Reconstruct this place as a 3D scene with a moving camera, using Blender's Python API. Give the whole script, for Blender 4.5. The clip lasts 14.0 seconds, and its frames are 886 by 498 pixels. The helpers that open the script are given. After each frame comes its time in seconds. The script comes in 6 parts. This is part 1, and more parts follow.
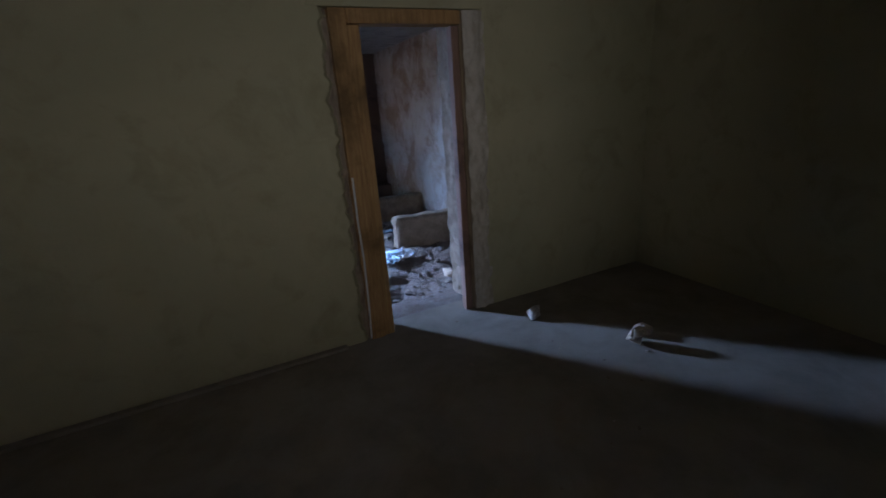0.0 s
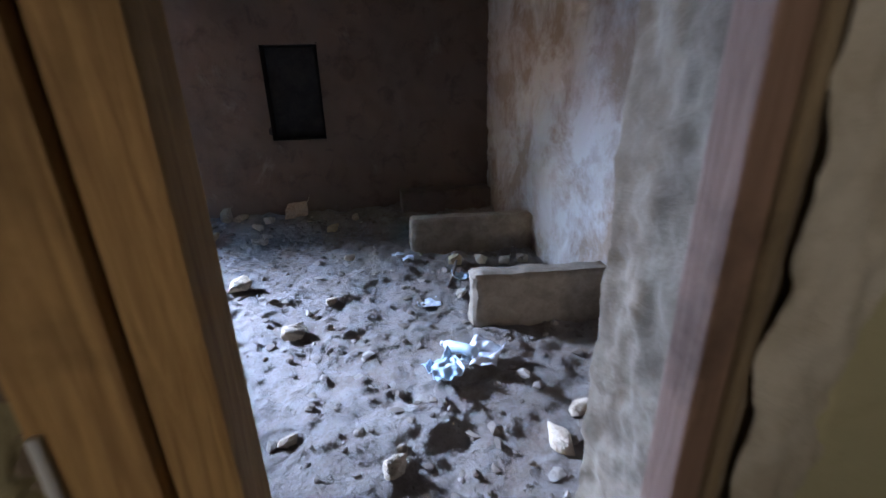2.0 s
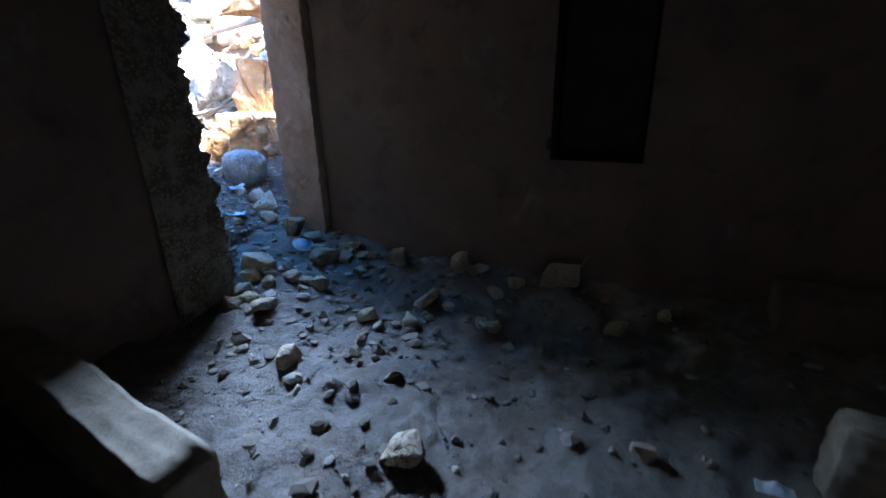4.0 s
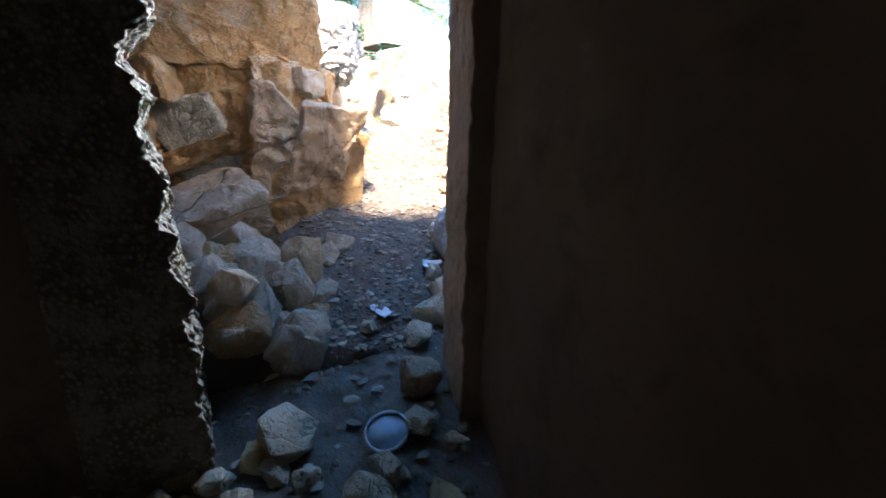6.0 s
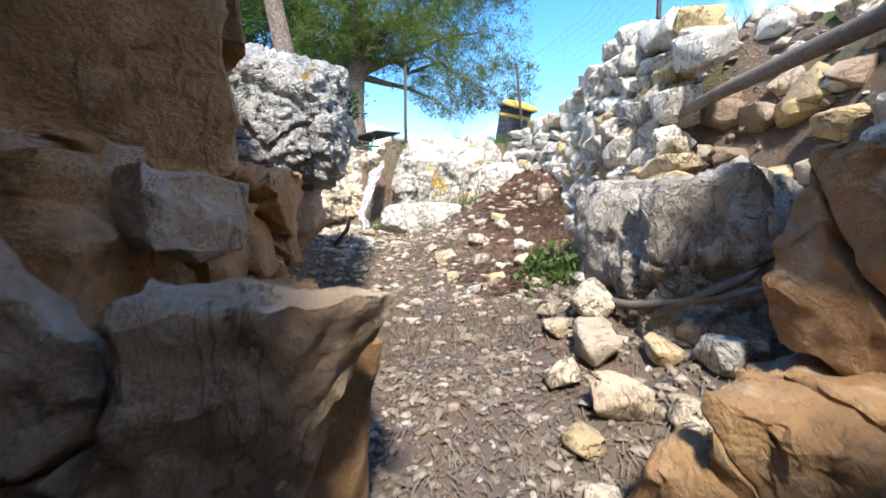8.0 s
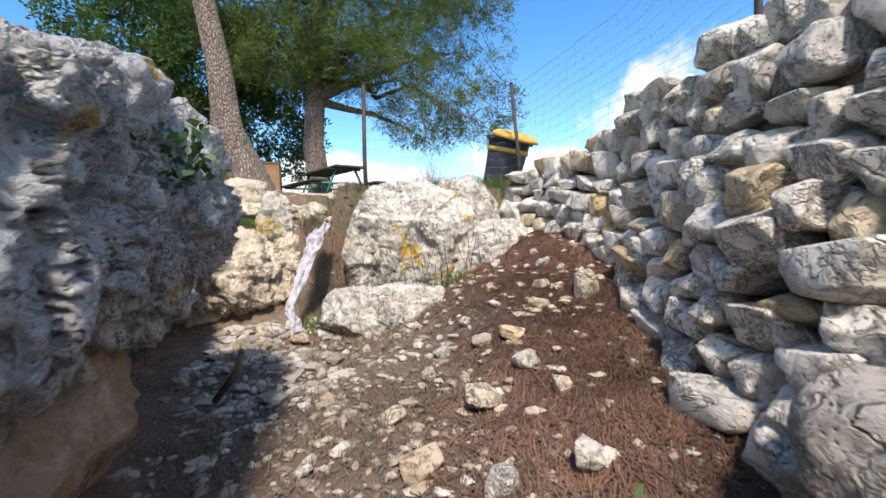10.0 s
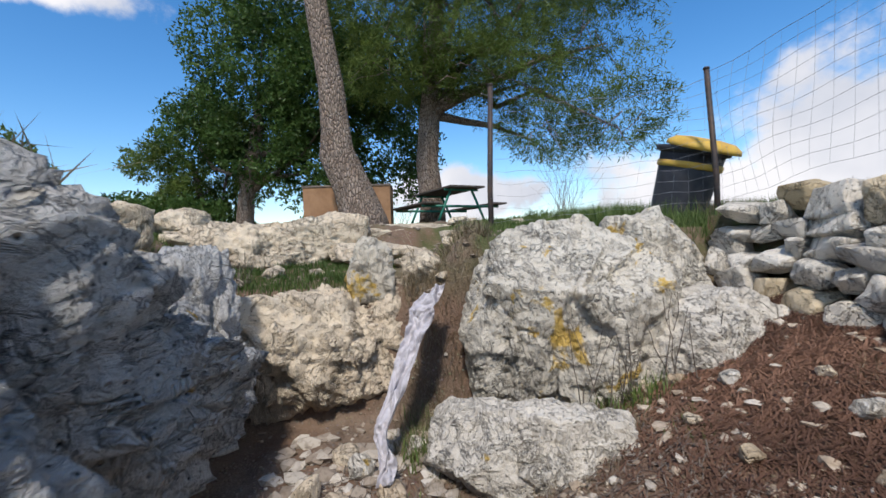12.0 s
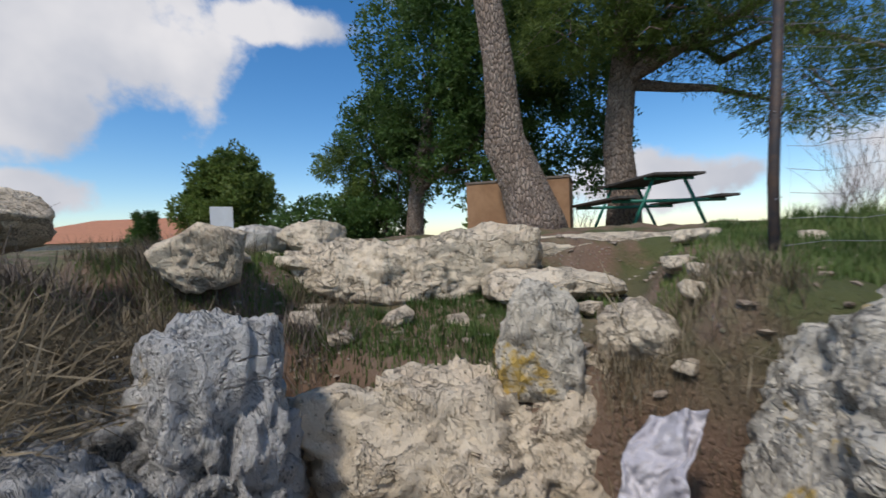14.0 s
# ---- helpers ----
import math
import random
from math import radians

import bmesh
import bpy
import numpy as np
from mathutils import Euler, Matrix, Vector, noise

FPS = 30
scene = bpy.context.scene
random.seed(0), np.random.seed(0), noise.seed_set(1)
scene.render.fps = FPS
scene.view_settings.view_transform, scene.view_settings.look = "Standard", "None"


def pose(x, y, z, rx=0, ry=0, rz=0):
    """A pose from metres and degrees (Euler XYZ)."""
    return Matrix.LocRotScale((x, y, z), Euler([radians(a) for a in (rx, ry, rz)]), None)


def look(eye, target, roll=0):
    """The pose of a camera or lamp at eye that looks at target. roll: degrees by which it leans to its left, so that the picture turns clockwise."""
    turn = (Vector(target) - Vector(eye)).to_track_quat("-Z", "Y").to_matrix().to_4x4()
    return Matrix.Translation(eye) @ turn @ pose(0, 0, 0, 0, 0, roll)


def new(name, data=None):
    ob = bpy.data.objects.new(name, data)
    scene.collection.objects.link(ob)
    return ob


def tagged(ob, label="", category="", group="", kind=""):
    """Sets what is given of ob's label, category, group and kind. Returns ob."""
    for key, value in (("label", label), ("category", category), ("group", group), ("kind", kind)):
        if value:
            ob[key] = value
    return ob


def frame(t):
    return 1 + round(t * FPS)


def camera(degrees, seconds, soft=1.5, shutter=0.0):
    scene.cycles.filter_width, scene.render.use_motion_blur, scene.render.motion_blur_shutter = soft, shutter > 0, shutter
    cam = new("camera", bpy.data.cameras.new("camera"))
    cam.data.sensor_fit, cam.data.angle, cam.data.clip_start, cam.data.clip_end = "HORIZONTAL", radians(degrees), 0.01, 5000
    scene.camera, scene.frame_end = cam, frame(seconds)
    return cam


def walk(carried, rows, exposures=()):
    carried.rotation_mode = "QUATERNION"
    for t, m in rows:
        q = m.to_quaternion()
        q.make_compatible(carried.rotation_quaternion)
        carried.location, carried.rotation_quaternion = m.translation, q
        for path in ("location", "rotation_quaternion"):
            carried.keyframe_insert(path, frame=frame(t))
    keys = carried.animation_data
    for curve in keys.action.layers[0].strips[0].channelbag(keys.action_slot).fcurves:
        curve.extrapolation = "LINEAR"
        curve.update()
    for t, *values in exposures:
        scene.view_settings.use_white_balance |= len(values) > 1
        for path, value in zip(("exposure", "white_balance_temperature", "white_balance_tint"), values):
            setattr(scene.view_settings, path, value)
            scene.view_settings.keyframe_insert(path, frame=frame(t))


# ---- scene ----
cam = camera(91.0, 14.0, 1.5, 0.2)
PATH = [
    (0.0, 0.000, 0.000, 1.420, 71.40, 4.00, -26.40),
    (0.5, 0.285, 0.423, 1.378, 69.30, 2.70, -34.20),
    (1.0, 0.646, 0.987, 1.361, 66.20, -0.30, -34.20),
    (1.5, 0.895, 1.540, 1.395, 69.30, -1.20, -14.60),
    (2.0, 0.925, 2.103, 1.336, 69.20, 1.30, -10.60),
    (2.5, 0.950, 2.713, 1.252, 69.60, 3.30, -2.10),
    (3.0, 0.836, 3.253, 1.197, 70.20, 2.90, 11.30),
    (3.5, 0.745, 3.694, 1.227, 70.50, 2.30, 17.90),
    (3.7, 0.711, 3.895, 1.220, 70.40, 1.72, 20.95),
    (5.8, -0.198, 6.613, 1.300, 73.21, -0.48, 73.34),
    (6.0, -0.420, 6.705, 1.262, 73.70, -1.03, 79.95),
    (6.5, -0.998, 6.751, 1.243, 75.25, 0.87, 91.96),
    (7.0, -1.648, 6.754, 1.291, 78.91, -0.64, 89.48),
    (7.5, -2.229, 6.735, 1.360, 80.16, 0.77, 89.71),
    (8.0, -2.743, 6.689, 1.503, 84.17, 1.76, 78.43),
    (8.2, -2.857, 6.707, 1.571, 84.83, 1.06, 77.36),
    (10.3, -4.864, 7.124, 2.053, 87.50, 2.92, 75.38),
    (10.5, -5.020, 7.095, 2.109, 87.61, 2.98, 75.79),
    (11.0, -5.352, 7.126, 2.242, 87.34, 3.95, 77.70),
    (11.5, -5.659, 7.220, 2.329, 89.46, 2.79, 85.00),
    (12.0, -5.997, 7.119, 2.346, 89.18, 2.13, 89.75),
    (12.5, -6.335, 7.136, 2.400, 88.25, 0.77, 91.98),
    (13.0, -6.686, 7.181, 2.503, 88.23, -0.70, 98.14),
    (13.5, -7.049, 7.033, 2.502, 88.45, -1.20, 101.03),
    (14.0, -7.373, 6.928, 2.578, 88.79, 1.94, 112.48),
]
EXPOSURES = [
    (0.0, 6.0, 5350, 25), (0.5, 6.6, 5400, 27), (1.0, 7.0, 5500, 30), (1.5, 7.5, 5700, 28), (2.0, 6.9, 6200, 24), (2.5, 6.15, 5900, 20), (3.0, 5.4, 5700, 16), (3.7, 5.2, 5700, 12), (5.8, 4.4, 7200, 14), (6.5, 3.95, 7300, 14),
    (7.0, 3.2, 7000, 12), (7.5, 2.45, 6800, 10), (8.2, 1.75, 6500, 10), (10.3, 1.25, 6800, 14), (12.0, 0.68, 6500, 12), (14.0, 0.32, 6500, 12),
]
walk(cam, [(t, pose(*p)) for t, *p in PATH], EXPOSURES)

# ---- light ----
SUN_DIR = Vector((0.58, -0.08, 0.80)).normalized()  # towards the sun
sun = new("sun", bpy.data.lights.new("sun", "SUN"))
sun.data.energy, sun.data.angle, sun.data.color = 2.3, radians(7.0), (1.0, 0.95, 0.87)
sun.matrix_world = look((0, 0, 30), Vector((0, 0, 30)) - SUN_DIR)

world = bpy.data.worlds.new("sky")
scene.world = world
world.use_nodes = True
wt = world.node_tree
wt.nodes.clear()


def wnode(kind, **props):
    n = wt.nodes.new(kind)
    for k, v in props.items():
        if k == "noise_dimensions":
            n.noise_dimensions = v
        if k == "operation":
            n.operation = v
    return n


sky = wnode("ShaderNodeTexSky")
sky.sky_type, sky.sun_disc = "NISHITA", False
sky.sun_elevation = math.asin(SUN_DIR.z)
sky.sun_rotation = math.atan2(SUN_DIR.x, SUN_DIR.y)
sky.air_density, sky.dust_density, sky.ozone_density = 1.0, 0.3, 2.5
deep = wnode("ShaderNodeHueSaturation")
deep.inputs["Saturation"].default_value = 1.32
deep.inputs["Value"].default_value = 0.78
wt.links.new(sky.outputs["Color"], deep.inputs["Color"])
wco = wnode("ShaderNodeTexCoord")


def wmath(op, a, b):
    n = wnode("ShaderNodeMath", operation=op)
    for sock, v in zip(n.inputs, (a, b)):
        if isinstance(v, float):
            sock.default_value = v
        else:
            wt.links.new(v, sock)
    return n.outputs[0]


def wnoise(scale, detail, rough):
    n = wnode("ShaderNodeTexNoise")
    n.inputs["Scale"].default_value, n.inputs["Detail"].default_value, n.inputs["Roughness"].default_value = scale, detail, rough
    wt.links.new(wco.outputs["Generated"], n.inputs["Vector"])
    return n.outputs["Fac"]


def cloud(centre, size):
    """How deep a direction lies inside one bank of cloud: 1 in its middle, 0 at its rim."""
    d = wnode("ShaderNodeVectorMath", operation="SUBTRACT")
    wt.links.new(wco.outputs["Generated"], d.inputs[0])
    d.inputs[1].default_value = centre
    k = wnode("ShaderNodeVectorMath", operation="MULTIPLY")
    wt.links.new(d.outputs["Vector"], k.inputs[0])
    k.inputs[1].default_value = (1 / size[0], 1 / size[0], 1 / size[1])
    ln = wnode("ShaderNodeVectorMath", operation="LENGTH")
    wt.links.new(k.outputs["Vector"], ln.inputs[0])
    return wmath("SUBTRACT", 1.0, ln.outputs["Value"])


CLOUDS = (((-0.62, 0.76, 0.13), (0.40, 0.19)), ((-0.36, 0.92, 0.15), (0.40, 0.20)), ((-0.86, 0.47, 0.09), (0.22, 0.12)), ((-0.99, 0.06, 0.10), (0.20, 0.07)),
          ((-0.40, -0.85, 0.36), (0.34, 0.16)), ((-0.28, -0.90, 0.27), (0.28, 0.15)), ((-0.68, -0.60, 0.43), (0.15, 0.05)), ((-0.36, -0.92, 0.10), (0.18, 0.05)),
          ((-0.80, -0.28, 0.54), (0.3, 0.06)), ((0.6, -0.5, 0.5), (0.6, 0.3)), ((0.5, 0.6, 0.55), (0.55, 0.3)))
bank = cloud(*CLOUDS[0])
for c in CLOUDS[1:]:
    bank = wmath("MAXIMUM", bank, cloud(*c))
puff = wmath("SUBTRACT", wnoise(5.5, 9.0, 0.58), 0.5)
wramp = wnode("ShaderNodeMapRange")
wramp.interpolation_type = "SMOOTHSTEP"
wramp.inputs["From Min"].default_value = 0.0
wramp.inputs["From Max"].default_value = 0.34
wt.links.new(wmath("ADD", bank, wmath("MULTIPLY", puff, 1.9)), wramp.inputs["Value"])
shade = wnode("ShaderNodeMapRange")
shade.inputs["From Min"].default_value = 0.36
shade.inputs["From Max"].default_value = 0.62
wt.links.new(wnoise(3.1, 5.0, 0.5), shade.inputs["Value"])
wtone = wnode("ShaderNodeMix")
wtone.data_type = "RGBA"
wtone.inputs["A"].default_value = (2.5, 2.7, 3.1, 1.0)
wtone.inputs["B"].default_value = (4.1, 4.1, 4.2, 1.0)
wt.links.new(shade.outputs["Result"], wtone.inputs["Factor"])
wmix = wnode("ShaderNodeMix")
wmix.data_type = "RGBA"
wt.links.new(wtone.outputs["Result"], wmix.inputs["B"])
wt.links.new(wramp.outputs["Result"], wmix.inputs["Factor"])
wt.links.new(deep.outputs["Color"], wmix.inputs["A"])
wbg = wnode("ShaderNodeBackground")
wbg.inputs["Strength"].default_value = 0.15
wt.links.new(wmix.outputs["Result"], wbg.inputs["Color"])
wout = wnode("ShaderNodeOutputWorld")
wt.links.new(wbg.outputs["Background"], wout.inputs["Surface"])

# fill lamp added behind the walker, shining through an invented opening
back_light = new("back_fill_lamp", bpy.data.lights.new("back_fill_lamp", "AREA"))
back_light.data.shape, back_light.data.size, back_light.data.size_y = "RECTANGLE", 0.3, 0.3
back_light.data.energy, back_light.data.color = 0.55, (1.0, 0.95, 0.74)
back_light.matrix_world = look((-1.2, -2.75, 1.5), (0.9, 2.4, 1.0))


# lamp added over the way out, in place of stronger sky light
sky_fill = new("sky_fill_lamp", bpy.data.lights.new("sky_fill_lamp", "AREA"))
sky_fill.data.shape, sky_fill.data.size, sky_fill.data.size_y = "RECTANGLE", 0.8, 0.55
sky_fill.data.energy, sky_fill.data.color, sky_fill.data.spread = 2.6, (0.50, 0.70, 1.0), radians(58)
sky_fill.matrix_world = look((-3.0, 7.38, 2.05), (0.45, 4.0, 0.1))


# ---- materials ----
class Graph:
    """A small builder of node materials, in world metres."""

    def __init__(self, name):
        self.m = bpy.data.materials.new(name)
        self.m.use_nodes = True
        self.t = self.m.node_tree
        self.b = self.t.nodes["Principled BSDF"]
        self.pos = self.t.nodes.new("ShaderNodeNewGeometry").outputs["Position"]

    def put(self, socket, value):
        if isinstance(value, bpy.types.NodeSocket):
            self.t.links.new(value, socket)
        elif isinstance(value, tuple) and len(value) == 3 and socket.type == "RGBA":
            socket.default_value = (*value, 1.0)
        else:
            socket.default_value = value

    def noise(self, scale, detail=5.0, rough=0.55, vec=None, warp=0.0):
        n = self.t.nodes.new("ShaderNodeTexNoise")
        self.put(n.inputs["Vector"], vec or self.pos)
        for k, v in (("Scale", scale), ("Detail", detail), ("Roughness", rough), ("Distortion", warp)):
            n.inputs[k].default_value = v
        return n.outputs["Fac"]

    def cells(self, scale, feature="F1", vec=None, out="Distance"):
        n = self.t.nodes.new("ShaderNodeTexVoronoi")
        n.feature = feature
        self.put(n.inputs["Vector"], vec or self.pos)
        n.inputs["Scale"].default_value = scale
        return n.outputs[out]

    def seams(self, scale, vec):
        """Near zero along thin wandering cracks that come and go."""
        n = self.math("ABSOLUTE", self.math("SUBTRACT", self.noise(scale, 5, 0.6, vec, 0.5), 0.5))
        return self.math("ADD", n, self.span(self.noise(scale * 0.8, 3, 0.5, vec), 0.48, 0.58, 0.0, 0.05))

    def stretch(self, x, y, z):
        n = self.t.nodes.new("ShaderNodeMapping")
        self.put(n.inputs["Vector"], self.pos)
        n.inputs["Scale"].default_value = (x, y, z)
        return n.outputs["Vector"]

    def span(self, v, a, b, c=0.0, d=1.0):
        n = self.t.nodes.new("ShaderNodeMapRange")
        self.put(n.inputs["Value"], v)
        for k, q in (("From Min", a), ("From Max", b), ("To Min", c), ("To Max", d)):
            n.inputs[k].default_value = q
        return n.outputs["Result"]

    def mix(self, f, a, b, how="MIX"):
        n = self.t.nodes.new("ShaderNodeMix")
        n.data_type, n.blend_type = "RGBA", how
        self.put(n.inputs["Factor"], f)
        self.put(n.inputs["A"], a)
        self.put(n.inputs["B"], b)
        return n.outputs["Result"]

    def math(self, op, a, b=0.0):
        n = self.t.nodes.new("ShaderNodeMath")
        n.operation = op
        self.put(n.inputs[0], a)
        self.put(n.inputs[1], b)
        return n.outputs[0]

    def height(self):
        n = self.t.nodes.new("ShaderNodeSeparateXYZ")
        self.put(n.inputs[0], self.pos)
        return n.outputs

    def random(self):
        return self.t.nodes.new("ShaderNodeObjectInfo").outputs["Random"]

    def island(self):
        return self.t.nodes.new("ShaderNodeNewGeometry").outputs["Random Per Island"]

    def done(self, color, rough=0.9, bump=None, depth=0.01, strength=0.6, **more):
        self.put(self.b.inputs["Base Color"], color)
        self.put(self.b.inputs["Roughness"], rough)
        self.b.inputs["Specular IOR Level"].default_value = more.pop("spec", 0.3)
        if bump is not None:
            n = self.t.nodes.new("ShaderNodeBump")
            n.inputs["Strength"].default_value = strength
            n.inputs["Distance"].default_value = depth
            self.put(n.inputs["Height"], bump)
            self.t.links.new(n.outputs["Normal"], self.b.inputs["Normal"])
        for k, v in more.items():
            self.put(self.b.inputs[k.replace("_", " ")], v)
        return self.m


def karst(name, light, mid, dark, dark_part, lichen, seed, per_object=False, relief=0.032):
    """Weathered limestone: pale crust, grey algae, yellow lichen, pits and crevices with their shade put into the
    colour.
    """
    g = Graph(name)
    off = g.stretch(1, 1, 1)
    big = g.noise(2.3 + seed * 0.1, 6, 0.6, off, 0.4)
    med = g.noise(11.0, 8, 0.68, off, 0.6)
    fine = g.noise(60.0, 6, 0.7, off)
    c = g.mix(g.span(big, 0.38, 0.62), light, mid)
    c = g.mix(g.span(med, 0.30, 0.70), c, light)
    blot = g.math("MULTIPLY", g.span(g.noise(5.5, 9, 0.72, off, 0.9), 0.62 - dark_part, 0.74 - dark_part), g.span(fine, 0.32, 0.6))
    c = g.mix(g.math("MULTIPLY", blot, 0.7), c, dark)
    pit = g.cells(38.0, vec=off)
    c = g.mix(g.span(pit, 0.16, 0.05), c, dark)
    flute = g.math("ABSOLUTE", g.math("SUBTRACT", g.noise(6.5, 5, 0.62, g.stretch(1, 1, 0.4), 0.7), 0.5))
    # shade of the upright crevices, mixed into the colour along the flutes
    crevice_shade = g.math("MULTIPLY", g.span(flute, 0.028, 0.0), g.span(big, 0.42, 0.52))
    c = g.mix(g.math("MULTIPLY", crevice_shade, min(1.0, 0.25 + dark_part * 4.0)), c, dark)
    if per_object:
        c = g.mix(g.span(g.random(), 0.72, 0.95), c, (0.56, 0.42, 0.22))
        c = g.mix(g.math("MULTIPLY", g.span(g.math("FRACT", g.math("MULTIPLY", g.random(), 7.3)), 0.5, 0.9), 0.3), c, (0.20, 0.19, 0.175))
    if lichen:
        y = g.math("MULTIPLY", g.span(g.noise(4.1, 4, 0.6, off, 0.3), 0.66 - lichen, 0.70 - lichen), g.span(med, 0.36, 0.5))
        c = g.mix(g.math("MULTIPLY", y, 0.85), c, (0.62, 0.40, 0.06))
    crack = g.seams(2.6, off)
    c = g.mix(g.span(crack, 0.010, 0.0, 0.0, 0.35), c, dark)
    c = g.mix(g.span(g.noise(130.0, 4, 0.8), 0.56, 0.72, 0.0, 0.4), c, dark)
    vein = g.math("ABSOLUTE", g.math("SUBTRACT", g.noise(8.0, 6, 0.66, off, 1.2), 0.5))
    vein = g.math("MULTIPLY", g.span(vein, 0.022, 0.0), g.span(g.noise(2.9, 4, 0.6, off), 0.44, 0.56))
    c = g.mix(g.math("MULTIPLY", vein, 0.6), c, dark)
    speck = g.span(g.noise(30.0, 5, 0.7, off, 0.5), 0.60, 0.67)
    c = g.mix(g.math("MULTIPLY", speck, 0.25 + dark_part * 4.0), c, dark)
    h = g.math("ADD", g.math("MULTIPLY", med, 0.6), g.math("ADD", g.math("MULTIPLY", g.noise(26.0, 7, 0.7, off, 0.3), 0.45), g.math("MULTIPLY", fine, 0.35)))
    h = g.math("ADD", h, g.span(pit, 0.0, 0.25, -0.35, 0.0))
    h = g.math("ADD", h, g.span(crack, 0.0, 0.02, -0.6, 0.0))
    h = g.math("SUBTRACT", h, g.math("ADD", g.math("MULTIPLY", vein, 0.45), g.math("MULTIPLY", speck, 0.3)))
    h = g.math("ADD", h, g.math("MULTIPLY", g.span(flute, 0.0, 0.05, -0.3, 0.0), g.span(big, 0.40, 0.52)))
    return g.done(c, 0.95, h, relief, 1.0)


def cave_stone(name, a, b, c2):
    """Fresh-broken orange limestone with pale crust."""
    g = Graph(name)
    big = g.noise(1.7, 6, 0.6, None, 0.5)
    med = g.noise(8.0, 8, 0.65, None, 0.4)
    fine = g.noise(45.0, 6, 0.7)
    mid = g.noise(19.0, 7, 0.7, None, 0.6)
    c = g.mix(g.span(big, 0.36, 0.62), a, b)
    # dark brown shadow tone, put into the colour in random flecks
    c = g.mix(g.span(mid, 0.55, 0.70, 0.0, 0.55), c, tuple(q * 0.35 for q in b))
    c = g.mix(g.span(g.noise(3.1, 6, 0.65), 0.58, 0.66, 0.0, 0.6), c, (0.50, 0.45, 0.38))
    c = g.mix(g.span(med, 0.52, 0.68), c, c2)
    c = g.mix(g.span(fine, 0.60, 0.78, 0.0, 0.5), c, (0.16, 0.10, 0.05))
    crack = g.seams(1.7, g.stretch(1.3, 1.3, 0.6))
    c = g.mix(g.span(crack, 0.012, 0.0, 0.0, 0.6), c, (0.09, 0.055, 0.03))
    c = g.mix(g.span(g.noise(1.1, 4, 0.6), 0.5, 0.66, 0.0, 0.6), c, tuple(q * 0.45 for q in b))
    h = g.math("ADD", g.math("MULTIPLY", med, 1.0), g.math("ADD", g.math("MULTIPLY", mid, 0.7), g.math("MULTIPLY", fine, 0.4)))
    return g.done(c, 0.92, h, 0.042, 1.0)


LIME = karst("limestone_white", (0.70, 0.65, 0.56), (0.58, 0.53, 0.45), (0.11, 0.10, 0.085), 0.035, 0.02, 1)
# dark tone covers both algae and painted crevice shade
LIME_GREY = karst("limestone_grey_algae_shade", (0.78, 0.76, 0.72), (0.64, 0.62, 0.59), (0.075, 0.075, 0.073), 0.055, 0.04, 2, False, 0.09)
LIME_CREAM = karst("limestone_cream", (0.74, 0.635, 0.48), (0.63, 0.50, 0.36), (0.13, 0.10, 0.07), 0.01, 0.0, 3)
LIME_YELLOW = karst("limestone_lichen", (0.68, 0.63, 0.53), (0.56, 0.51, 0.42), (0.10, 0.09, 0.08), 0.05, 0.065, 4)
WALLSTONE = karst("wall_stone", (0.74, 0.69, 0.60), (0.62, 0.56, 0.47), (0.06, 0.056, 0.05), 0.065, 0.0, 5, True, 0.022)
LIME_DULL = karst("limestone_dull", (0.50, 0.45, 0.385), (0.41, 0.34, 0.26), (0.13, 0.11, 0.085), 0.02, 0.0, 8)
LIME_DARK = karst("limestone_dark_pitted", (0.62, 0.60, 0.56), (0.46, 0.44, 0.41), (0.055, 0.055, 0.05), 0.13, 0.03, 9, False, 0.05)
RUBBLE = karst("rubble_stone", (0.55, 0.45, 0.33), (0.45, 0.33, 0.21), (0.16, 0.12, 0.08), 0.0, 0.0, 6, True, 0.015)
ORANGE = cave_stone("orange_limestone", (0.56, 0.34, 0.165), (0.43, 0.24, 0.11), (0.62, 0.46, 0.30))
LICHENED = karst("limestone_thick_lichen", (0.64, 0.58, 0.47), (0.52, 0.46, 0.36), (0.15, 0.13, 0.10), 0.03, 0.16, 7)
PINKISH = cave_stone("buff_limestone", (0.58, 0.45, 0.33), (0.46, 0.32, 0.21), (0.66, 0.56, 0.45))


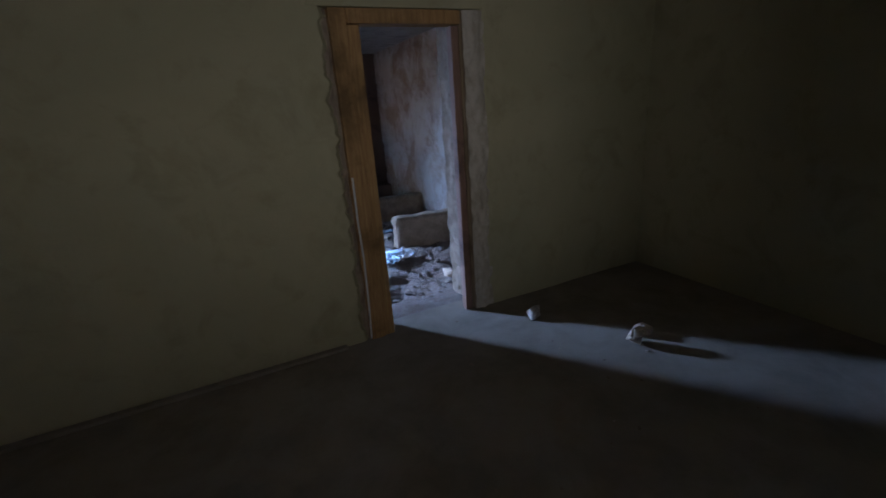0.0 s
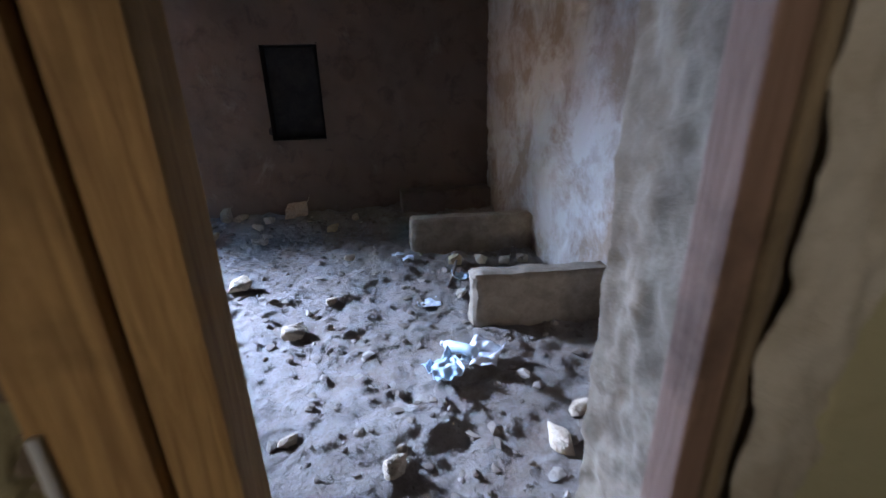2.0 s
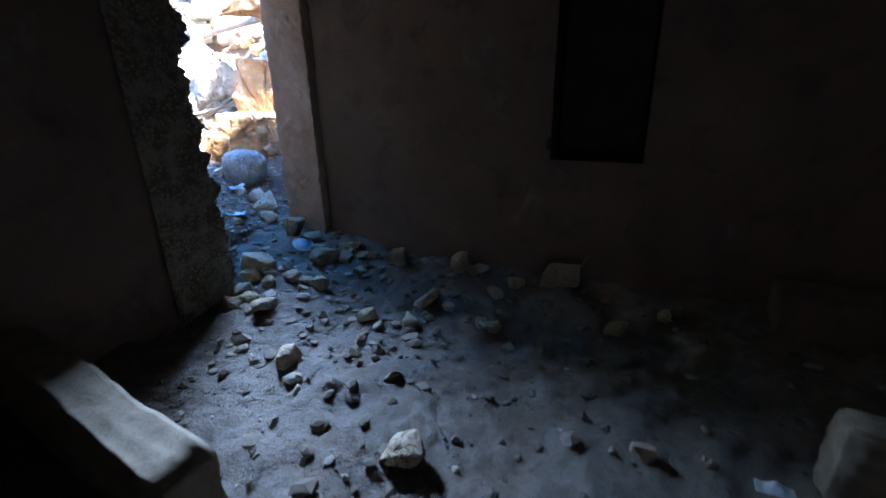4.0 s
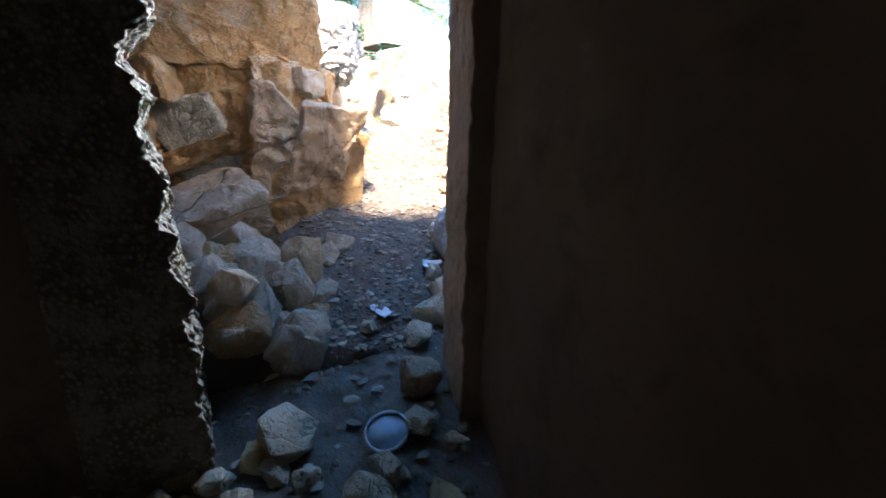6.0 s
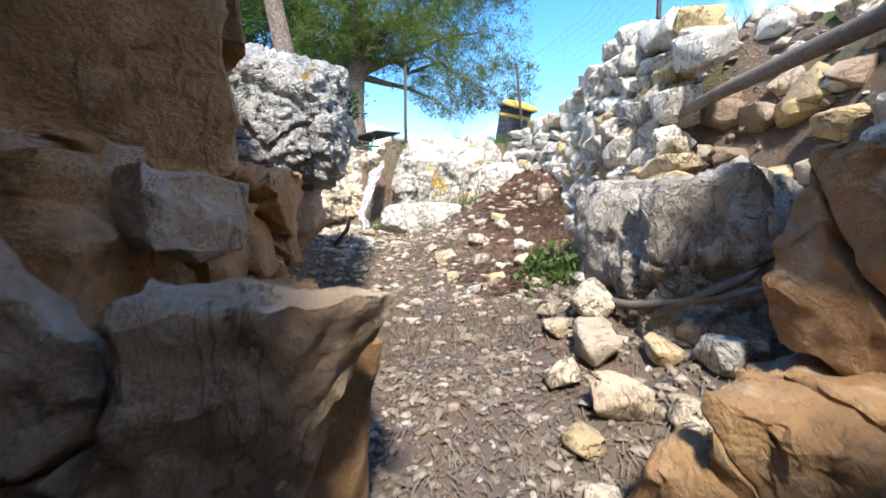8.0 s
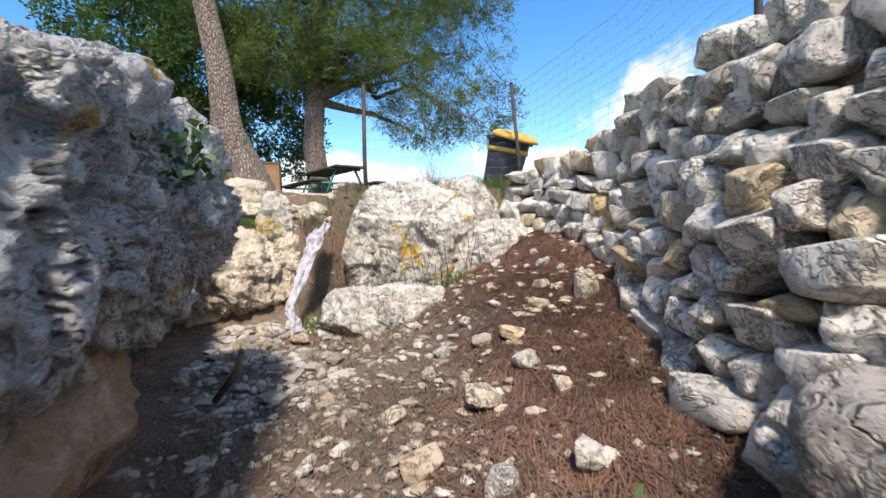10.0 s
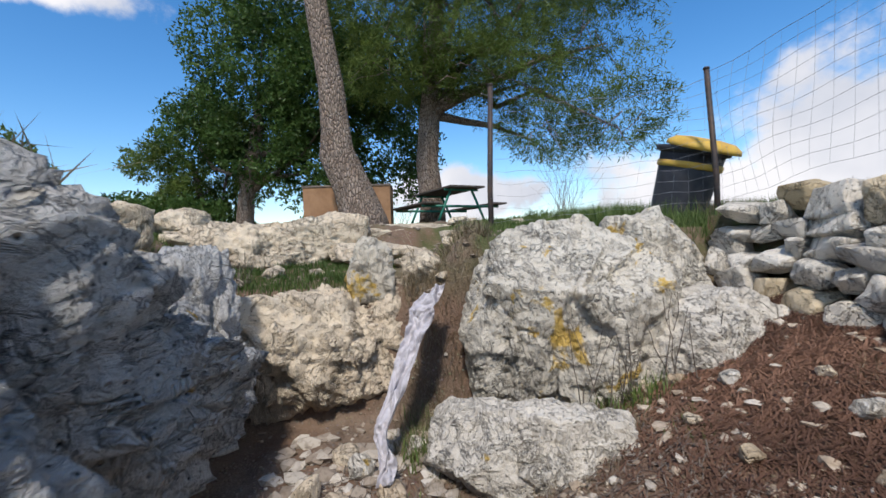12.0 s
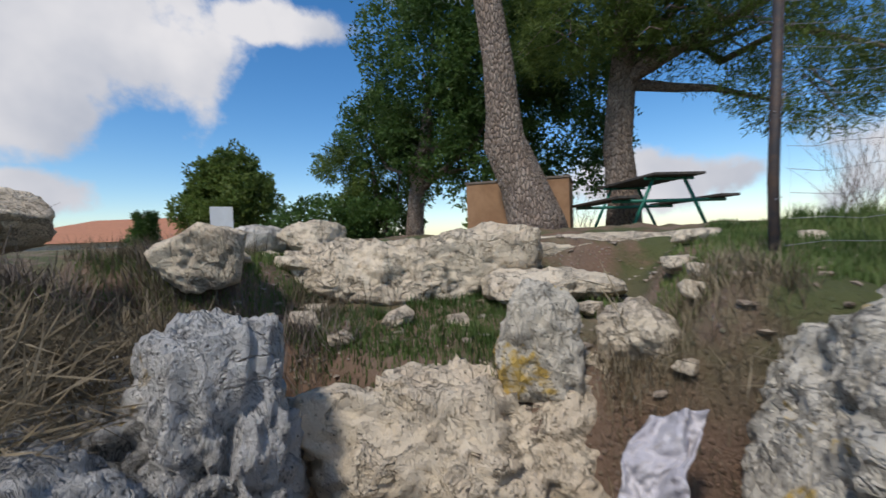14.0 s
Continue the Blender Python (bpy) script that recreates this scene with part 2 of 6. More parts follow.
def ground_mat():
    g = Graph("earth_litter_and_path_shade")
    s = g.height()
    big = g.noise(0.9, 5, 0.6, None, 0.4)
    med = g.noise(7.0, 8, 0.7, None, 0.3)
    fine = g.noise(55.0, 6, 0.75)
    soil = g.mix(g.span(med, 0.3, 0.7), (0.14, 0.095, 0.066), (0.27, 0.20, 0.145))
    soil = g.mix(g.span(big, 0.42, 0.60), soil, (0.20, 0.125, 0.085))
    chips = g.cells(34.0, out="Color")
    chip = g.span(g.cells(34.0), 0.34, 0.22)
    grit = g.math("MULTIPLY", chip, g.span(g.noise(3.0, 4), 0.42, 0.66))
    soil = g.mix(g.math("MULTIPLY", grit, 0.75), soil, g.mix(0.35, (0.42, 0.36, 0.28), chips, "MULTIPLY"))
    # grey leaf litter nearer to the rock shelter, darkened to paint in the shade
    litter = g.math("MULTIPLY", g.span(s[0], -7.8, -5.2), g.span(med, 0.38, 0.6))
    soil = g.mix(g.math("MULTIPLY", litter, 0.8), soil, (0.105, 0.095, 0.09))
    # grassy terrace
    up = g.math("MULTIPLY", g.span(s[2], 1.9, 2.35), g.span(g.noise(1.6, 6, 0.6), 0.44, 0.56))
    soil = g.mix(g.math("MULTIPLY", up, 0.85), soil, g.mix(fine, (0.045, 0.075, 0.02), (0.11, 0.13, 0.045)))
    h = g.math("ADD", g.math("MULTIPLY", med, 0.8), g.math("ADD", g.math("MULTIPLY", fine, 0.6), g.math("MULTIPLY", chip, 0.3)))
    return g.done(soil, 0.95, h, 0.03, 0.9)


def floor_dirt():
    g = Graph("trodden_dirt_floor")
    big = g.noise(1.3, 5, 0.6, None, 0.5)
    med = g.noise(9.0, 8, 0.7)
    fine = g.noise(70.0, 5, 0.7)
    c = g.mix(g.span(big, 0.4, 0.6), (0.21, 0.17, 0.135), (0.15, 0.10, 0.065))
    c = g.mix(g.span(med, 0.45, 0.65), c, (0.26, 0.23, 0.195))
    c = g.mix(g.span(fine, 0.56, 0.72), c, (0.09, 0.07, 0.05))
    h = g.math("ADD", med, g.math("MULTIPLY", fine, 0.5))
    return g.done(c, g.span(med, 0.3, 0.7, 0.42, 0.85), h, 0.055, 1.0, spec=0.5)


def plaster(name, a, b, stain, bare, bare_at, hi=0.62):
    g = Graph(name)
    big = g.noise(0.9, 6, 0.6, None, 0.6)
    med = g.noise(4.2, 8, 0.66, None, 0.5)
    fine = g.noise(80.0, 5, 0.7)
    c = g.mix(g.span(big, 0.35, 0.65), a, b)
    c = g.mix(g.span(med, 0.52, hi + 0.1), c, stain)
    lost = g.span(g.noise(1.6, 9, 0.7, None, 0.4), bare_at - 0.03, bare_at + 0.12)
    c = g.mix(lost, c, g.mix(g.noise(22.0, 6, 0.7), bare, (0.20, 0.14, 0.09)))
    c = g.mix(g.span(fine, 0.6, 0.8, 0.0, 0.35), c, stain)
    h = g.math("ADD", g.math("MULTIPLY", med, 0.6), g.math("MULTIPLY", fine, 0.12))
    h = g.math("ADD", h, g.math("MULTIPLY", lost, g.math("MULTIPLY", g.noise(30.0, 6, 0.75), 0.9)))
    return g.done(c, 0.9, h, 0.018, 0.7)


def wood(name, a, b, across=(1, 1, 0.06), wet=0.0):
    g = Graph(name)
    v = g.stretch(across[0] * 1.0, across[1] * 1.0, across[2])
    grain = g.noise(55.0, 6, 0.65, v, 1.2)
    blot = g.noise(3.5, 6, 0.6)
    c = g.mix(g.span(grain, 0.35, 0.65), a, b)
    c = g.mix(g.span(blot, 0.50, 0.68), c, tuple(q * 0.35 for q in a))
    return g.done(c, 0.75 - wet, g.math("ADD", grain, g.math("MULTIPLY", blot, 0.5)), 0.006, 0.8)


def plain(name, a, b, scale=14.0, rough=0.7, metal=0.0, depth=0.004):
    g = Graph(name)
    n = g.noise(scale, 6, 0.65, None, 0.3)
    f = g.noise(scale * 8, 4, 0.6)
    c = g.mix(g.span(n, 0.4, 0.64), a, b)
    return g.done(c, g.span(f, 0.3, 0.7, rough - 0.1, min(1.0, rough + 0.1)), g.math("ADD", n, g.math("MULTIPLY", f, 0.3)), depth, 0.6, Metallic=metal)


def leafy(name, a, b, shine=0.55, thin=0.25):
    g = Graph(name)
    c = g.mix(g.island(), a, b)
    c = g.mix(g.span(g.noise(0.8, 3), 0.42, 0.6), c, tuple(q * 0.62 for q in a))
    m = g.done(c, shine)
    tr = g.t.nodes.new("ShaderNodeBsdfTranslucent")
    g.put(tr.inputs["Color"], c)
    mx = g.t.nodes.new("ShaderNodeMixShader")
    mx.inputs[0].default_value = thin
    g.t.links.new(g.b.outputs[0], mx.inputs[1])
    g.t.links.new(tr.outputs[0], mx.inputs[2])
    g.t.links.new(mx.outputs[0], g.t.nodes["Material Output"].inputs["Surface"])
    return m


def bark_mat():
    g = Graph("pine_bark")
    v = g.stretch(1, 1, 0.35)
    cell = g.cells(26.0, "DISTANCE_TO_EDGE", v)
    n = g.noise(9.0, 6, 0.65, v)
    c = g.mix(g.span(n, 0.38, 0.62), (0.24, 0.18, 0.14), (0.36, 0.29, 0.235))
    c = g.mix(g.span(cell, 0.10, 0.0), c, (0.07, 0.05, 0.04))
    return g.done(c, 0.92, g.math("ADD", g.span(cell, 0.0, 0.25), n), 0.03, 0.9)


EARTH = ground_mat()
DIRT = floor_dirt()
GREENWALL = plaster("olive_lime_plaster", (0.43, 0.39, 0.24), (0.37, 0.345, 0.21), (0.33, 0.30, 0.175), (0.35, 0.30, 0.2), 0.80)
BAREWALL = plaster("peeling_plaster", (0.44, 0.41, 0.37), (0.36, 0.31, 0.265), (0.29, 0.23, 0.18), (0.27, 0.20, 0.145), 0.46)
BROWNWALL = plaster("sooty_brown_plaster", (0.205, 0.14, 0.10), (0.155, 0.108, 0.078), (0.10, 0.072, 0.056), (0.34, 0.31, 0.28), 0.62)
CEILING = plaster("stained_ceiling_plaster", (0.38, 0.35, 0.32), (0.30, 0.27, 0.24), (0.18, 0.15, 0.13), (0.2, 0.17, 0.14), 0.66)
CONCRETE = plain("dusty_concrete", (0.29, 0.235, 0.17), (0.20, 0.155, 0.11), 9.0, 0.9, 0.0, 0.012)
SCREED = plain("dusty_cement_floor", (0.30, 0.265, 0.21), (0.22, 0.195, 0.15), 2.6, 0.85, 0.0, 0.006)
TIMBER = wood("orange_door_timber", (0.46, 0.28, 0.11), (0.27, 0.15, 0.06))
TIMBER_DULL = wood("dull_brown_timber", (0.27, 0.20, 0.12), (0.19, 0.14, 0.085))
TIMBER_PALE = wood("pinkish_door_post", (0.30, 0.19, 0.14), (0.22, 0.135, 0.095))
GREYWOOD = wood("weathered_grey_wood", (0.26, 0.21, 0.17), (0.16, 0.125, 0.10), (1, 1, 1))
BARK = bark_mat()


def pebbly():
    g = Graph("broken_pebbly_concrete")
    col = g.cells(42.0, out="Color")
    d = g.cells(42.0)
    c = g.mix(g.span(d, 0.15, 0.5), g.mix(0.5, (0.46, 0.37, 0.26), col, "MULTIPLY"), (0.15, 0.115, 0.08))
    c = g.mix(g.span(g.noise(9.0, 6, 0.7), 0.46, 0.6), c, (0.27, 0.23, 0.18))
    return g.done(c, 0.95, g.math("SUBTRACT", g.noise(50.0, 5, 0.7), d), 0.014, 1.0)


PEBBLY = pebbly()
NEEDLES = leafy("pine_needles", (0.115, 0.175, 0.035), (0.19, 0.25, 0.065), 0.55, 0.45)
OAKLEAF = leafy("evergreen_oak_leaves", (0.07, 0.135, 0.032), (0.12, 0.20, 0.055), 0.45, 0.45)
GRASS = leafy("grass_blades", (0.10, 0.17, 0.04), (0.20, 0.24, 0.08), 0.6, 0.3)
DRYGRASS = leafy("dry_grass", (0.20, 0.16, 0.10), (0.33, 0.27, 0.18), 0.8, 0.2)
REDNEEDLE = leafy("fallen_pine_needles", (0.165, 0.085, 0.055), (0.28, 0.155, 0.10), 0.8, 0.1)
IVY = leafy("ivy_leaves", (0.03, 0.075, 0.025), (0.06, 0.13, 0.04), 0.4, 0.2)
TWIG = plain("dead_twigs", (0.20, 0.165, 0.135), (0.12, 0.095, 0.075), 20.0, 0.9)
STEEL_DARK = plain("dark_steel_post", (0.045, 0.042, 0.045), (0.09, 0.06, 0.045), 18.0, 0.6, 0.3)
WIRE = plain("galvanised_wire", (0.34, 0.35, 0.38), (0.24, 0.24, 0.25), 30.0, 0.5, 0.6)
GREEN_STEEL = plain("green_painted_steel", (0.02, 0.14, 0.10), (0.03, 0.18, 0.13), 12.0, 0.45)
TABLE_WOOD = plain("dark_table_planks", (0.055, 0.05, 0.045), (0.10, 0.085, 0.075), 16.0, 0.8)
RUSTBOX = plain("brown_rusty_panel", (0.34, 0.20, 0.11), (0.25, 0.14, 0.075), 3.0, 0.85)
BIN_BLACK = plain("black_plastic_bin", (0.03, 0.033, 0.042), (0.05, 0.05, 0.058), 6.0, 0.55)
BIN_YELLOW = plain("yellow_painted_lid", (0.62, 0.40, 0.075), (0.52, 0.31, 0.06), 8.0, 0.55)
CLOTH = plain("torn_white_plastic_sheet", (0.52, 0.50, 0.52), (0.40, 0.38, 0.41), 10.0, 0.55, 0.0, 0.02)
TRASH_BLUE = plain("pale_blue_plastic", (0.40, 0.58, 0.72), (0.62, 0.70, 0.76), 12.0, 0.35)
TRASH_WHITE = plain("white_plastic", (0.70, 0.72, 0.74), (0.58, 0.62, 0.66), 12.0, 0.4)
BUCKET = plain("grey_green_plastic", (0.30, 0.36, 0.36), (0.22, 0.28, 0.29), 7.0, 0.6)
TILE_ROOF = plain("terracotta_roof", (0.45, 0.20, 0.11), (0.36, 0.16, 0.09), 5.0, 0.85)
WHITEWASH = plain("pale_house_wall", (0.66, 0.62, 0.55), (0.58, 0.54, 0.48), 2.0, 0.9)
SIGNMETAL = plain("blank_white_sign", (0.72, 0.73, 0.74), (0.62, 0.63, 0.64), 4.0, 0.5)
# near-black colour that stands in for the shade inside the niche
HOLE = plain("niche_shade_black", (0.03, 0.026, 0.024), (0.05, 0.042, 0.036), 6.0, 0.95)


# ---- shape helpers ----
def hash3(ix, iy, iz, seed):
    v = (ix * 374761393 + iy * 668265263 + iz * 2147483647 + seed * 1274126177) & 0xFFFFFFFF
    v = ((v ^ (v >> 13)) * 1274126177) & 0xFFFFFFFF
    return ((v ^ (v >> 16)) & 0xFFFF) / 65535.0


def vnoise(p, freq, seed=0):
    """Smooth value noise in -1..1 at the rows of p."""
    q = p * freq
    i = np.floor(q).astype(np.int64)
    f = q - i
    f = f * f * (3 - 2 * f)
    out = 0.0
    for dx in (0, 1):
        for dy in (0, 1):
            for dz in (0, 1):
                w = (f[:, 0] if dx else 1 - f[:, 0]) * (f[:, 1] if dy else 1 - f[:, 1]) * (f[:, 2] if dz else 1 - f[:, 2])
                out = out + w * hash3(i[:, 0] + dx, i[:, 1] + dy, i[:, 2] + dz, seed)
    return out * 2 - 1


def fbm(p, freq, seed=0, octaves=4, gain=0.5):
    out, amp = 0.0, 1.0
    for k in range(octaves):
        out = out + amp * vnoise(p, freq, seed + 17 * k)
        amp, freq = amp * gain, freq * 2.03
    return out


ICO = {}


def ico(sub):
    if sub not in ICO:
        bm = bmesh.new()
        bmesh.ops.create_icosphere(bm, subdivisions=sub, radius=1.0)
        ICO[sub] = (np.array([v.co[:] for v in bm.verts]), np.array([[v.index for v in f.verts] for f in bm.faces]))
        bm.free()
    return ICO[sub]


def mesh_of(name, verts, faces, mat, smooth=True):
    me = bpy.data.meshes.new(name)
    verts = np.asarray(verts, dtype=np.float32)
    if isinstance(faces, np.ndarray):
        n, k = faces.shape
        me.vertices.add(len(verts))
        me.vertices.foreach_set("co", verts.ravel())
        me.loops.add(n * k)
        me.loops.foreach_set("vertex_index", faces.astype(np.int32).ravel())
        me.polygons.add(n)
        me.polygons.foreach_set("loop_start", np.arange(0, n * k, k, dtype=np.int32))
        me.update(calc_edges=True)
    else:
        me.from_pydata(verts.tolist(), [], faces)
        me.update()
    me.polygons.foreach_set("use_smooth", [smooth] * len(me.polygons))
    me.materials.append(mat)
    return me


def sm01(v):
    return np.clip(v * 2.5 + 0.3, 0, 1)


def rock_data(name, size, seed, mat, sub=4, facets=10, rough=0.04, box=4.0, cut=0.72, flutes=0.0, cracks=0.0, rotz=0.0, smooth=True, step=0.0, cells=46, tilt=0.0):
    """A boulder: a squarish block cut by random planes, then weathered. Its middle is at the origin."""
    rng = np.random.default_rng(seed)
    d, f = ico(sub)
    r = 1.0 / (np.abs(d) ** box).sum(1) ** (1.0 / box)
    for _ in range(facets):
        n = rng.normal(size=3)
        n /= np.linalg.norm(n)
        h = rng.uniform(cut, min(1.08, cut + 0.42))
        dn = d @ n
        r = np.where(dn > 1e-3, np.minimum(r, h / np.maximum(dn, 1e-3)), r)
    p = d * r[:, None] * (np.asarray(size) / 2.0)
    off = rng.uniform(-50, 50, 3)
    m = min(size)
    q = p + off
    disp = rough * (fbm(q, 1.1 / m, seed, 3) + 0.6 * fbm(q, 3.7 / m, seed + 5, 3))
    if sub >= 4:
        disp = disp + rough * 0.55 * (1 - 2 * np.abs(fbm(q, 11.0, seed + 9, 3, 0.6)))
    if flutes:
        w = q.copy()
        w[:, 2] *= 0.35
        flutes = flutes * (0.25 + sm01(fbm(q, 1.4, seed + 61, 2)))
        disp = disp - flutes * np.clip(1 - 3.2 * np.abs(fbm(w, 5.0, seed + 31, 3)), 0, 1) - flutes * 0.55 * np.clip(1 - 3.2 * np.abs(fbm(q, 11.0, seed + 37, 2)), 0, 1) - flutes * 0.35 * np.clip(1 - 3 * np.abs(fbm(w, 22.0, seed + 43, 2)), 0, 1)
    if cracks:
        k = cells
        pts = rng.uniform(-0.55, 0.55, (k, 3)) * np.asarray(size)
        warp = np.stack([fbm(q, 3.0, seed + 41 + j, 3) for j in range(3)], 1) * 0.07
        dist = np.sqrt((((p + warp)[:, None, :] * (1, 1, 0.8) - pts[None] * (1, 1, 0.8)) ** 2).sum(2))
        near = np.sort(dist, axis=1)[:, :2]
        which = dist.argmin(1)
        edge = near[:, 1] - near[:, 0]
        disp = disp - cracks * np.exp(-(edge / 0.016) ** 2) * sm01(fbm(q, 1.5, seed + 51, 2)) + step * rng.uniform(-1, 1, k)[which] * (1 - np.exp(-(edge / 0.02) ** 2))
        if tilt:
            gv = rng.normal(size=(k, 3))
            gv /= np.linalg.norm(gv, axis=1)[:, None]
            disp = disp + tilt * ((p - pts[which]) * gv[which]).sum(1)
            k2 = k * 4
            pts = rng.uniform(-0.55, 0.55, (k2, 3)) * np.asarray(size)
            pw = p + warp * 0.5
            which = ((pts ** 2).sum(1)[None] - 2 * pw @ pts.T).argmin(1)
            gv = rng.normal(size=(k2, 3))
            gv /= np.linalg.norm(gv, axis=1)[:, None]
            disp = disp + tilt * 0.75 * ((p - pts[which]) * gv[which]).sum(1)
    p = p + d * disp[:, None]
    if rotz:
        c, s = math.cos(radians(rotz)), math.sin(radians(rotz))
        p = p @ np.array([[c, s, 0], [-s, c, 0], [0, 0, 1]])
    return mesh_of(name, p, f, mat, smooth)


def rock(name, at, size, seed, mat, label, turn=(0, 0, 0), category="rock", group="", **kw):
    ob = new(name, rock_data(name, size, seed, mat, **kw))
    ob.matrix_world = pose(*at, *turn)
    return tagged(ob, label, category, group)


def fractured(name, at, size, seed, mat, label, turn=(0, 0, 0), category="rock", group="", cuts=4, shift=0.03, keen=0.45, fine=0.04, rough=0.022):
    """A rock split along joints: one block cut again and again by planes, its pieces moved a little apart and their faces roughened."""
    r = random.Random(seed)
    half = Vector(size) / 2
    bm = bmesh.new()
    for sx in (-1, 1):
        for sy in (-1, 1):
            for sz in (-1, 1):
                bm.verts.new([s * h * (1 - keen * r.random() ** 1.6) for s, h in zip((sx, sy, sz), half)])
    for _ in range(10):
        v = Vector((r.gauss(0, 1), r.gauss(0, 1), r.gauss(0, 1)))
        v = v / max(abs(q) for q in v) * r.uniform(0.86, 1.0)
        bm.verts.new([q * h for q, h in zip(v, half)])
    hull = bmesh.ops.convex_hull(bm, input=bm.verts[:])
    bmesh.ops.delete(bm, geom=[g for g in hull["geom_interior"] if isinstance(g, bmesh.types.BMVert)], context="VERTS")
    pieces = [bm]
    joints = [Vector((r.gauss(0, 1), r.gauss(0, 1), r.gauss(0, 0.6))).normalized() for _ in range(2)] + [Vector((r.gauss(0, 0.25), r.gauss(0, 0.25), 1)).normalized()]
    for level in range(cuts):
        halves = []
        for b in pieces:
            if level > 2 and r.random() < 0.25:
                halves.append(b)
                continue
            mid = sum((v.co for v in b.verts), Vector()) / len(b.verts)
            ext = [max(v.co[k] for v in b.verts) - min(v.co[k] for v in b.verts) for k in range(3)]
            n = max(joints, key=lambda j: sum(abs(j[k]) * ext[k] for k in range(3)) * r.uniform(0.6, 1.4))
            n = (n + Vector((r.gauss(0, 1), r.gauss(0, 1), r.gauss(0, 1))) * 0.28).normalized()
            co = mid + Vector([r.uniform(-0.14, 0.14) * e for e in ext])
            for way in (n, -n):
                c = b.copy()
                bmesh.ops.bisect_plane(c, geom=c.verts[:] + c.edges[:] + c.faces[:], plane_co=co, plane_no=way, clear_outer=True)
                rim = [e for e in c.edges if e.is_boundary]
                if rim:
                    bmesh.ops.holes_fill(c, edges=rim)
                if len(c.faces) >= 4:
                    halves.append(c)
                else:
                    c.free()
            b.free()
        pieces = halves
    whole = thing(name, at, label, category, group, turn)
    for b in pieces:
        mid = sum((v.co for v in b.verts), Vector()) / len(b.verts)
        go = Vector((r.uniform(-1, 1), r.uniform(-1, 1), r.uniform(-0.5, 0.5))) * shift
        for v in b.verts:
            v.co = mid + (v.co - mid) * 0.985 + go
        bmesh.ops.bevel(b, geom=b.edges[:], offset=0.010, segments=1, affect="EDGES", clamp_overlap=True)
        bmesh.ops.triangulate(b, faces=b.faces[:])
        for _ in range(4):
            long = [e for e in b.edges if e.calc_length() > fine]
            if not long or len(b.verts) > 2500:
                break
            bmesh.ops.subdivide_edges(b, edges=long, cuts=1)
            bmesh.ops.triangulate(b, faces=b.faces[:])
        b.verts.index_update()
        V = np.array([v.co[:] for v in b.verts])
        F = np.array([[v.index for v in f.verts] for f in b.faces])
        b.free()
        q = V + np.array([seed * 1.7, 0, 0])
        for k in range(3):
            V[:, k] += rough * fbm(q, 5.0, seed + k, 2) + rough * 0.7 * (1 - 2 * np.abs(fbm(q, 8.0, seed + 20 + k, 2))) + rough * 0.4 * vnoise(q, 26.0, seed + 40 + k)
        me = mesh_of("block", V, F, mat)
        me.set_sharp_from_angle(angle=radians(32))
        new("block", me).parent = whole
    return whole


def boxes(name, pieces, mat, parent=None, bevel=0.006, label="", jag=0.0, seed=0):
    """One mesh of bevelled boxes given as (x0, x1, y0, y1, z0, z1)."""
    bm = bmesh.new()
    for x0, x1, y0, y1, z0, z1 in pieces:
        r = bmesh.ops.create_cube(bm, size=1.0)
        bmesh.ops.transform(bm, verts=r["verts"], matrix=Matrix.LocRotScale(((x0 + x1) / 2, (y0 + y1) / 2, (z0 + z1) / 2), None, (x1 - x0, y1 - y0, z1 - z0)))
    if bevel:
        bmesh.ops.bevel(bm, geom=bm.edges[:], offset=bevel, segments=2, affect="EDGES", profile=0.6)
    return part(name, bm, mat, parent, label)


def part(name, bm, mat, parent=None, label=""):
    me = bpy.data.meshes.new(name)
    bm.normal_update()
    bm.to_mesh(me)
    bm.free()
    me.materials.append(mat)
    ob = new(name, me)
    if parent:
        ob.parent = parent
    return tagged(ob, label) if label else ob


def dense_panel(name, fn, nu, nv, mat, parent=None, label=""):
    """A closed sheet patch from a grid function of arrays u, v in 0..1 that returns x, y, z."""
    u, v = np.meshgrid(np.linspace(0, 1, nu), np.linspace(0, 1, nv), indexing="ij")
    x, y, z = fn(u.ravel(), v.ravel())
    i = np.arange(nu * nv).reshape(nu, nv)
    f = np.stack([i[:-1, :-1].ravel(), i[1:, :-1].ravel(), i[1:, 1:].ravel(), i[:-1, 1:].ravel()], 1)
    ob = new(name, mesh_of(name, np.stack([x, y, z], 1), f, mat))
    if parent:
        ob.parent = parent
    return tagged(ob, label) if label else ob


def tube(name, pts, radii, mat, parent=None, sides=8, label="", lump=0.0, seed=0):
    """A tapered round limb through pts."""
    rng = np.random.default_rng(seed)
    pts = [Vector(p) for p in pts]
    vs, fs = [], []
    for k, p in enumerate(pts):
        d = (pts[min(k + 1, len(pts) - 1)] - pts[max(k - 1, 0)]).normalized()
        a = d.orthogonal().normalized() if abs(d.z) < 0.9 else Vector((1, 0, 0)).cross(d).normalized()
        b = d.cross(a)
        for s in range(sides):
            t = 2 * math.pi * s / sides
            r = radii[k] * (1 + lump * rng.uniform(-1, 1))
            vs.append(p + (a * math.cos(t) + b * math.sin(t)) * r)
    for k in range(len(pts) - 1):
        for s in range(sides):
            s2 = (s + 1) % sides
            fs.append((k * sides + s, k * sides + s2, (k + 1) * sides + s2, (k + 1) * sides + s))
    fs.append(tuple(range(sides))[::-1])
    fs.append(tuple((len(pts) - 1) * sides + s for s in range(sides)))
    ob = new(name, mesh_of(name, [v[:] for v in vs], fs, mat))
    if parent:
        ob.parent = parent
    return tagged(ob, label) if label else ob


